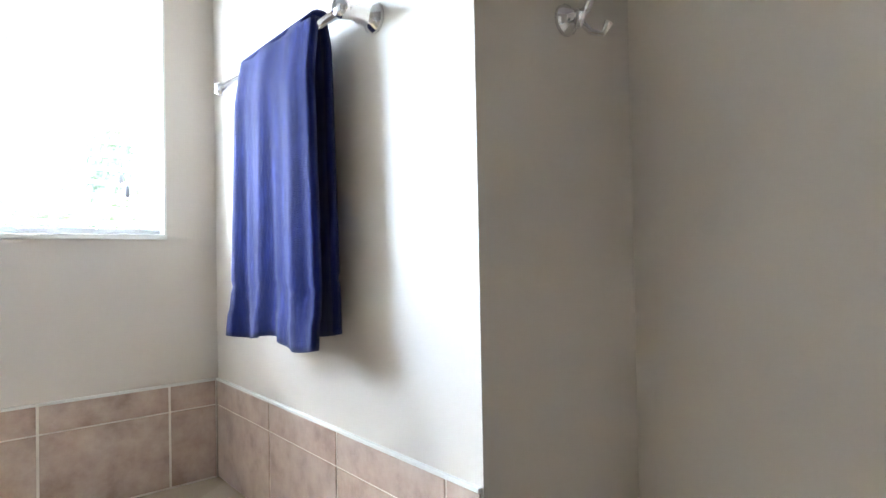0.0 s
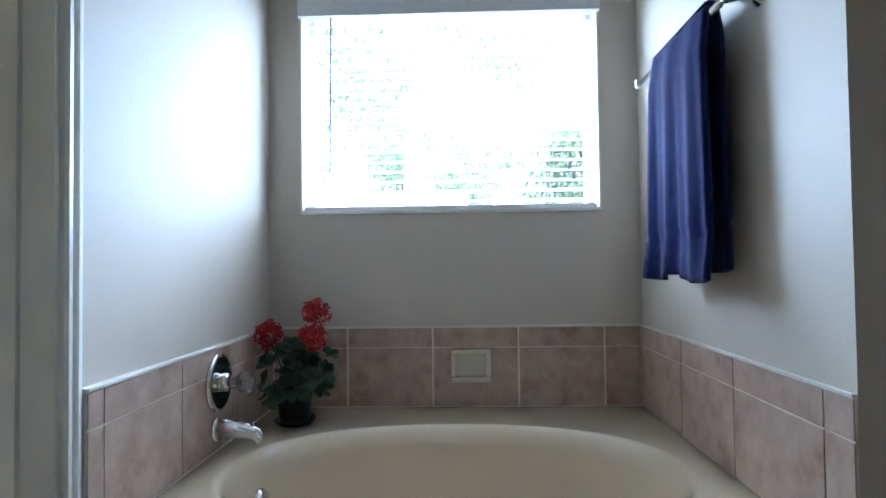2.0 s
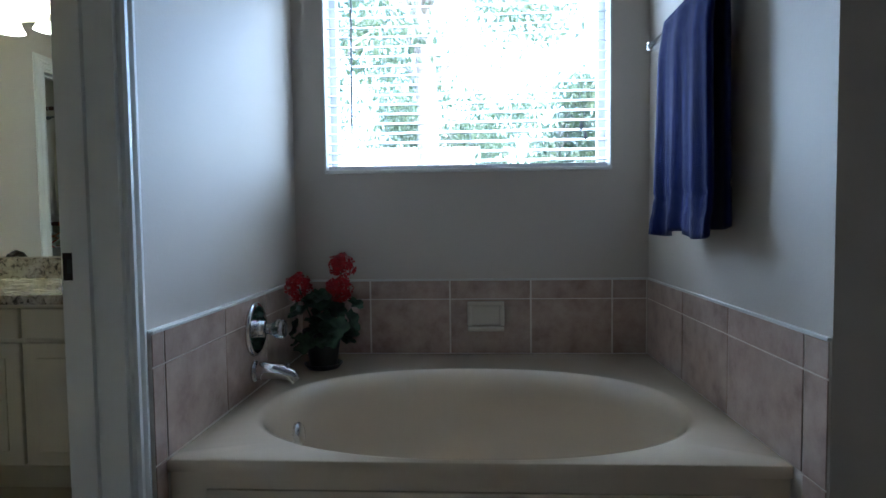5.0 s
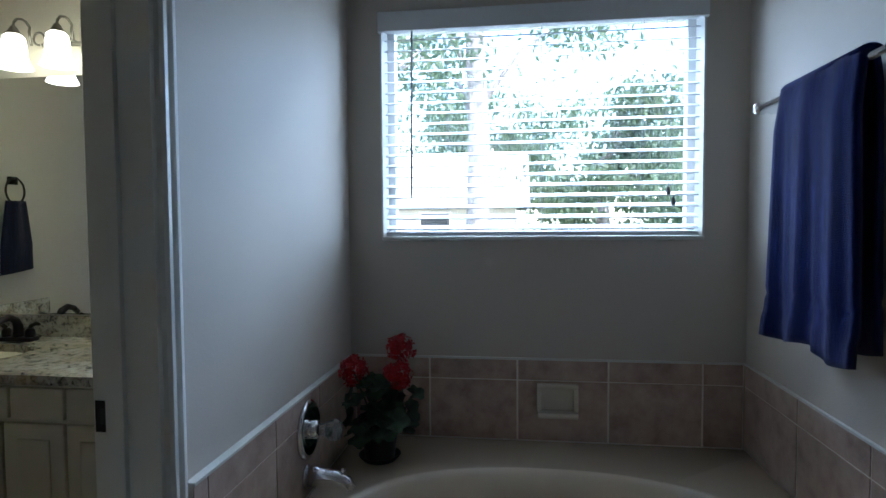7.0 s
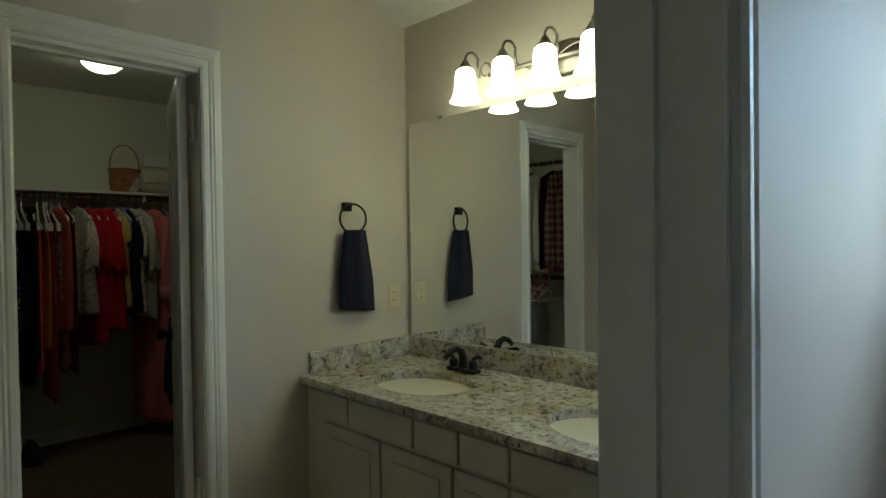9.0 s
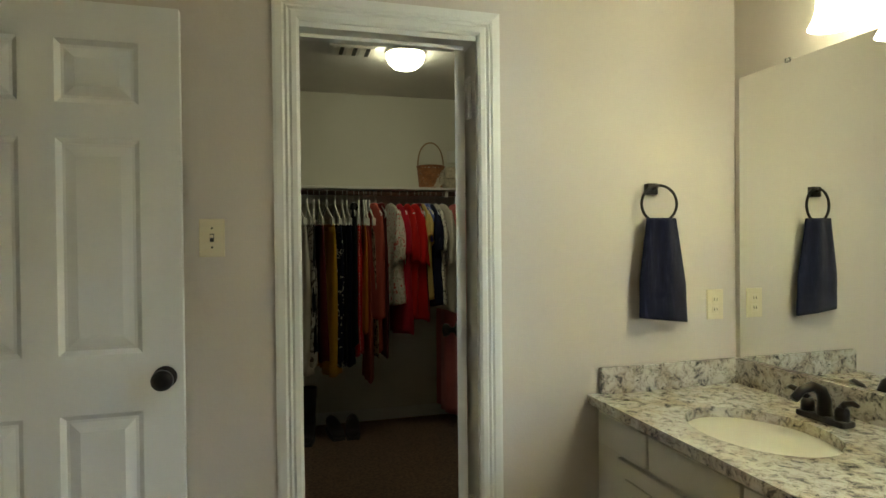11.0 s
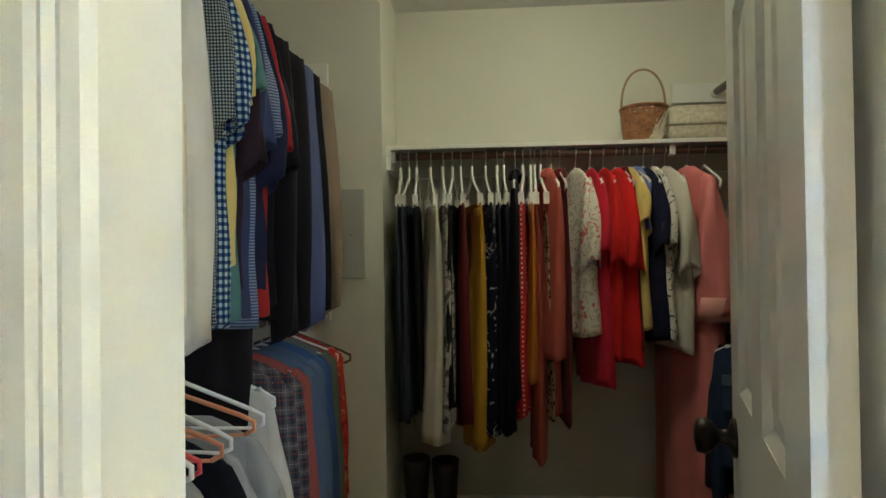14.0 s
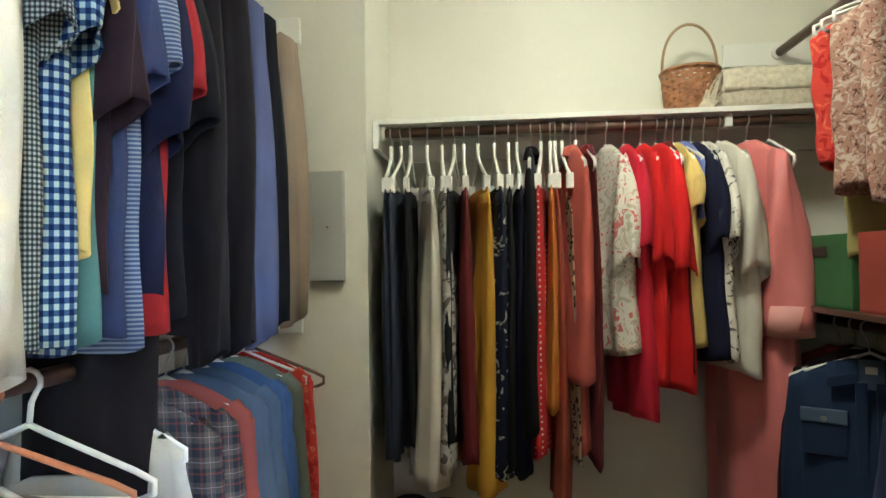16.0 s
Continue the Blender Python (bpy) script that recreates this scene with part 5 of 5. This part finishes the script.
for k, (x, material, turn, label) in enumerate([(-3.4, PLASTIC, 84, "white tubular plastic hanger, empty"), (-3.46, RED_PLASTIC, 98, "red tubular plastic hanger, empty"), (-3.5, PLASTIC, 80, "white tubular plastic hanger, empty"), (-3.56, ORANGE_PLASTIC, 96, "orange tubular plastic hanger, empty"), (-3.64, PLASTIC, 86, "white tubular plastic hanger, empty"), (-3.72, ORANGE_PLASTIC, 100, "orange tubular plastic hanger, empty"), (-3.8, PLASTIC, 92, "ivory tubular plastic hanger, empty")]):
    hanger(pose(x, LY, 1.035, 0, 0, turn), material, 0.22, 0.085, "empty hangers", label, wire=False)
hanger(pose(-4.68, LY, 1.035, 0, 0, 94), ROD, 0.23, 0.09, "clothes hangers", "brown wooden clothes hanger on the low rod")
m = pose(-3.96, LY, 1.035, 0, 0, 84)
hanger(m, label="plastic clothes hanger on the low rod")
garment("shirt", "white shirt on a low hanger", "shirt", m, C["white"], -0.08, 0.35 - 1.035, 0.2, 0.03, sleeve=0.5, sleeve_r=0.06, seed=120, flare=1.1, collar=False)

for k, (x, c, turn, label) in enumerate([(-3.58, "pale grey", 86, "pale grey shirt slung on a low hanger"), (-3.7, "black", 94, "black shirt slung on a low hanger"), (-3.78, "pale grey", 82, "pale grey shirt slung on a low hanger"), (-3.87, "pale grey", 95, "pale grey shirt slung on a low hanger")]):
    garment("shirt", label, "shirt", pose(x, LY, 1.035, 0, 0, turn), C[c], -0.185, 0.32 - 1.035, 0.19, 0.04, sleeve=0.25, sleeve_r=0.06, seed=130 + k, flare=1.1, fold=0.3, collar=False)

# right side, upper and lower rods
for k, (x, c, zb, w, d, label) in enumerate([(-4.6, "red print", 1.47, 0.2, 0.05, "red print blouse on a looped hanger"), (-4.5, "brown print", 1.4, 0.2, 0.05, "brown floral print blouse on a looped hanger"), (-4.56, "olive cloth", 1.22, 0.14, 0.03, "olive scarf hung with the blouses"), (-4.38, "brown print", 1.35, 0.2, 0.05, "brown floral print blouse on a looped hanger"), (-4.2, "black", 1.25, 0.2, 0.05, "black blouse on a looped hanger")]):
    m = pose(x, RY, 2.01, 0, 0, -90)
    hanger(m, PLASTIC, 0.19, 0.06, label="ivory looped plastic hanger", wire=False)
    garment("blouse" if "scarf" not in label else "scarf", label, "blouse" if "scarf" not in label else "scarf", m, C[c], -0.09 if w > 0.15 else -0.4, zb - 2.01, w, d, sleeve=0.0, seed=140 + k, flare=0.95, fold=0.35, collar=True)
for k, (x, c, d, label) in enumerate([(-4.86, "maroon", 0.03, "maroon shirt on a low hanger"), (-4.78, "aubergine", 0.026, "dark brown shirt on a low hanger"), (-4.3, "slate polo", 0.05, "slate blue jacket on a low hanger")]):
    m = pose(x, RY, 1.02, 0, 0, -90)
    hanger(m, PLASTIC, 0.2, label="cream plastic hanger on the low rod")
    garment("jacket" if "jacket" in label else "shirt", label, "jacket" if "jacket" in label else "shirt", m, C[c], -0.08, 0.3 - 1.02, 0.22, d, sleeve=0.55, sleeve_r=0.07, seed=160 + k, flare=1.04, fold=0.2)


def denim_jacket(x, turn):
    m = pose(x, RY - 0.02, 1.02, 0, 0, turn)
    hanger(m, PLASTIC, 0.2, label="cream plastic hanger on the low rod")
    g = garment("jacket", "blue denim jacket with breast pockets on a cream hanger", "jacket", m, C["denim"], -0.09, 0.42 - 1.02, 0.21, 0.05, sleeve=0.6, sleeve_r=0.075, seed=171, flare=1.0, fold=0.1, collar=False)
    y = 0.058
    for sd in (-1, 1):
        rings = [[(sd * (0.03 + 0.075 * u), y - 0.012 + 0.014 * q, -0.085 - 0.02 * u - 0.065 * v) for v, q in ((0, 0), (0.6, 1), (1.0, 0.9), (1.0, 0.4), (0.4, 0.4))] for u in (0.0, 0.5, 1.0)]
        part("collar_flap", loft(rings), C["denim"], g, smooth=False)
        part("placket", box(sd * 0.024 - 0.014, sd * 0.024 + 0.014, y - 0.012, y + 0.003, -0.58, -0.15, 0.003), C["denim"], g)
        p = part("pocket", box(sd * 0.115 - 0.055, sd * 0.115 + 0.055, y - 0.014, y + 0.002, -0.37, -0.255, 0.004), C["denim"], g)
        f = part("pocket_flap", box(sd * 0.115 - 0.058, sd * 0.115 + 0.058, y - 0.012, y + 0.007, -0.275, -0.235, 0.004), C["chambray"], g)
        part("button", lathe([(0.008, 0), (0.008, 0.003), (0.004, 0.004)], 12, pose(sd * 0.115, y + 0.007, -0.262, -90, 0, 0)), PEWTER, f)
    part("lining", box(-0.03, 0.03, y - 0.02, y - 0.004, -0.17, -0.085, 0.004), C["chambray"], g)
    part("neck_label", box(-0.014, 0.014, y - 0.004, y - 0.002, -0.125, -0.105), C["white"], g, "small white neck label")


denim_jacket(-4.68, -118)


def shoe(m, label, boot=False):
    s = root("boot" if boot else "shoe", label, "boot" if boot else "shoe", m, "boots" if boot else "shoes")
    rings = []
    for j in range(15):
        u = j / 14
        w = 0.036 + 0.014 * math.sin(u * 3.1) - 0.012 * (u > 0.93)
        h = 0.085 - 0.045 * u + 0.01 * math.sin(u * 6)
        rings.append([(0.27 * u - 0.06, w * math.cos(2 * math.pi * q / 16), 0.02 + max(0.0, h * 0.5 * (1 + math.sin(2 * math.pi * q / 16)))) for q in range(16)])
    part("upper", loft(rings), LEATHER, s, smooth=True)
    part("sole", loft([[(0.275 * (j / 10) - 0.063, sd * (0.04 + 0.012 * math.sin(j / 10 * 3.1)), z) for sd, z in ((-1, 0.0), (1, 0.0), (1, 0.02), (-1, 0.02))] for j in range(11)]), DARK, s)
    if boot:
        part("shaft", lathe([(0.05, 0.06), (0.048, 0.14), (0.058, 0.28), (0.062, 0.34), (0.057, 0.34), (0.05, 0.2)], 20, Matrix.Translation((-0.01, 0, 0))), LEATHER, s, smooth=True)


for k, (x, y, a) in enumerate(((-5.02, 0.86, 5), (-5.0, 0.99, -8))):
    shoe(pose(x, y, 0.004, 0, 0, a), "black leather ankle boot on the carpet", True)
for k, (x, y, a) in enumerate(((-5.06, 1.16, 8), (-5.05, 1.3, -5))):
    shoe(pose(x, y, 0.004, 0, 0, a), "black leather shoe on the carpet")

# ---- outdoors ----
structure("ground", box(-400, 400, 3.2, 900, -0.9, -0.4), GRASS, "green lawn")


def tree(name, label, x, y, h, r, crown_z, crown_r, count, seed, leaf=0.09, spread=1.0):
    rnd = random.Random(seed)
    t = root(name, label, "tree", Matrix.Translation((x, y, -0.4)))
    pts = [(0, 0, 0), (0.05, 0, h * 0.35), (-0.08, 0.05, h * 0.7), (0.05, 0, h)]
    bm = tube(pts, [r * 1.25, r, r * 0.8, r * 0.4], 14)
    clumps = []
    for k in range(12):
        a = rnd.uniform(0, 6.28)
        z = crown_z + rnd.uniform(-0.5, 0.9) * crown_r
        e = Vector((math.cos(a) * crown_r * rnd.uniform(0.4, 1) * spread, math.sin(a) * crown_r * rnd.uniform(0.4, 1), z))
        tube([(0, 0, min(h * 0.95, z * 0.7)), (e.x * 0.5, e.y * 0.5, z * 0.9), tuple(e)], [r * 0.35, r * 0.2, r * 0.06], 7, bm)
        clumps.append(e)
        for q in range(3):
            clumps.append(e + Vector((rnd.gauss(0, 0.35), rnd.gauss(0, 0.35), rnd.gauss(-0.1, 0.3))) * crown_r * 0.7)
    part("trunk", bm, BARK, t, smooth=True)
    verts, faces = [], []
    for k in range(count):
        c = rnd.choice(clumps)
        p = c + Vector((rnd.gauss(0, 0.17), rnd.gauss(0, 0.17), rnd.gauss(0, 0.13))) * crown_r
        d = Euler((rnd.uniform(0, 6), rnd.uniform(0, 6), rnd.uniform(0, 6))).to_matrix()
        s = leaf * rnd.uniform(0.6, 1.3)
        i = len(verts)
        verts += [tuple(p + d @ Vector(v)) for v in ((-s, 0, 0), (0, -s * 0.45, s * 0.1), (s, 0, 0), (0, s * 0.45, s * 0.1))]
        faces.append((i, i + 1, i + 2, i + 3))
    me = bpy.data.meshes.new("crown")
    me.from_pydata(verts, [], faces)
    me.materials.append(LEAVES)
    o = new("crown", me)
    o.parent = t


tree("pine_tree", "tall tree with a pale straight trunk near the window", -0.75, 9.5, 9.0, 0.17, 5.3, 2.1, 7000, 1, 0.07)
tree("oak_tree", "leafy oak whose low branches hang by the window", -2.9, 8.6, 6.0, 0.2, 4.3, 2.0, 3200, 2, 0.07)
tree("oak_tree", "leafy green oak behind the neighbouring house", 3.5, 26, 4.5, 0.3, 3.6, 3.2, 9000, 3, 0.16)
tree("oak_tree", "leafy green oak behind the neighbouring house", 9.5, 28, 5, 0.3, 3.6, 3.6, 9000, 4, 0.16)
tree("oak_tree", "leafy green oak behind the neighbouring house", -1.5, 31, 6, 0.3, 5.0, 3.6, 9000, 5, 0.16)
tree("shrub_tree", "low bushy green tree beside the lawn", 5.5, 17, 2.4, 0.15, 1.7, 1.8, 6000, 6, 0.09)
tree("oak_tree", "leafy tree far beyond the house", -11, 32, 6, 0.3, 4.5, 3.8, 7000, 8, 0.16)


def house():
    h = root("neighbour_house", "low tan house with a grey shingled gable roof", "house", Matrix.Translation((-5.2, 21, -0.4)))
    part("wall", box(-4.5, 5.0, 0, 7, 0, 2.45), SIDING, h)
    bm = bmesh.new()
    loft([[(x, -0.5, 2.4), (x, 3.5, 4.5), (x, 7.5, 2.4), (x, 7.5, 2.25), (x, 3.5, 4.35), (x, -0.5, 2.25)] for x in (-5, 5.5)], bm=bm)
    part("roof", bm, ROOF, h)
    part("fascia", box(-5, 5.5, -0.53, -0.5, 2.22, 2.42), TRIM, h)
    for x in (-2.6, 1.5):
        w_ = part("window", box(x, x + 1.2, -0.03, 0.02, 0.9, 2.1, 0.01), TRIM, h)
        part("pane", box(x + 0.08, x + 1.12, -0.035, -0.028, 0.98, 2.02), DARK, w_)


house()

# ---- wall tile, last ----
def tiles():
    t = 0.008
    specs = []
    xs = [TL, -0.4, -0.062, 0.276, 0.612, RW - 0.008]
    ys_r = [1.102, 1.188, 1.565, 1.925, BW - 0.008]
    ys_l = [1.184, 1.235, 1.575, 1.915, BW - 0.008]
    rows = [(0.462, 0.689), (0.693, 0.768)]
    for wall, cols, f in (("wall_window", xs, "y"), ("wall_alcove_side", ys_r, "r"), ("wall_partition", ys_l, "l")):
        par = bpy.data.objects[wall]
        back = bmesh.new()
        lo = 0.0 if f != "y" else 0.4
        if f == "y":
            box(cols[0], cols[-1], BW - 0.005, BW + 0.001, 0.4, 0.77, bm=back)
        elif f == "r":
            box(RW - 0.005, RW + 0.001, cols[0], cols[-1], 0.0, 0.77, bm=back)
        else:
            box(LW - 0.001, TL - 0.003, cols[0], cols[-1], 0.0, 0.77, bm=back)
        part("grout_bed", back, GROUT, par)
        g = 0.0035
        rr = list(rows)
        for k, (a, b) in enumerate(zip(cols, cols[1:])):
            rr = list(rows)
            if f != "y" and k == 0:
                rr = [(0.0, 0.228), (0.232, 0.458)] + rr
            for z0, z1 in rr:
                if f == "y":
                    bm = box(a + g, b - g, BW - t, BW - 0.004, z0, z1, 0.0015)
                elif f == "r":
                    bm = box(RW - t, RW - 0.004, a + (g if k else 0), b - g, z0, z1, 0.0015)
                else:
                    bm = box(TL - 0.004, TL, a + (g if k else 0), b - g, z0, z1, 0.0015)
                part("tile", bm, TILE, par)
        cap = bmesh.new()
        if f == "y":
            box(cols[0], cols[-1], BW - 0.01, BW, 0.769, 0.777, 0.002, cap)
        elif f == "r":
            box(RW - 0.01, RW, cols[0], cols[-1], 0.769, 0.777, 0.002, cap)
        else:
            box(LW, TL + 0.002, cols[0], cols[-1], 0.769, 0.777, 0.002, cap)
        part("caulk_line", cap, SHELF_WHITE, par)


tiles()
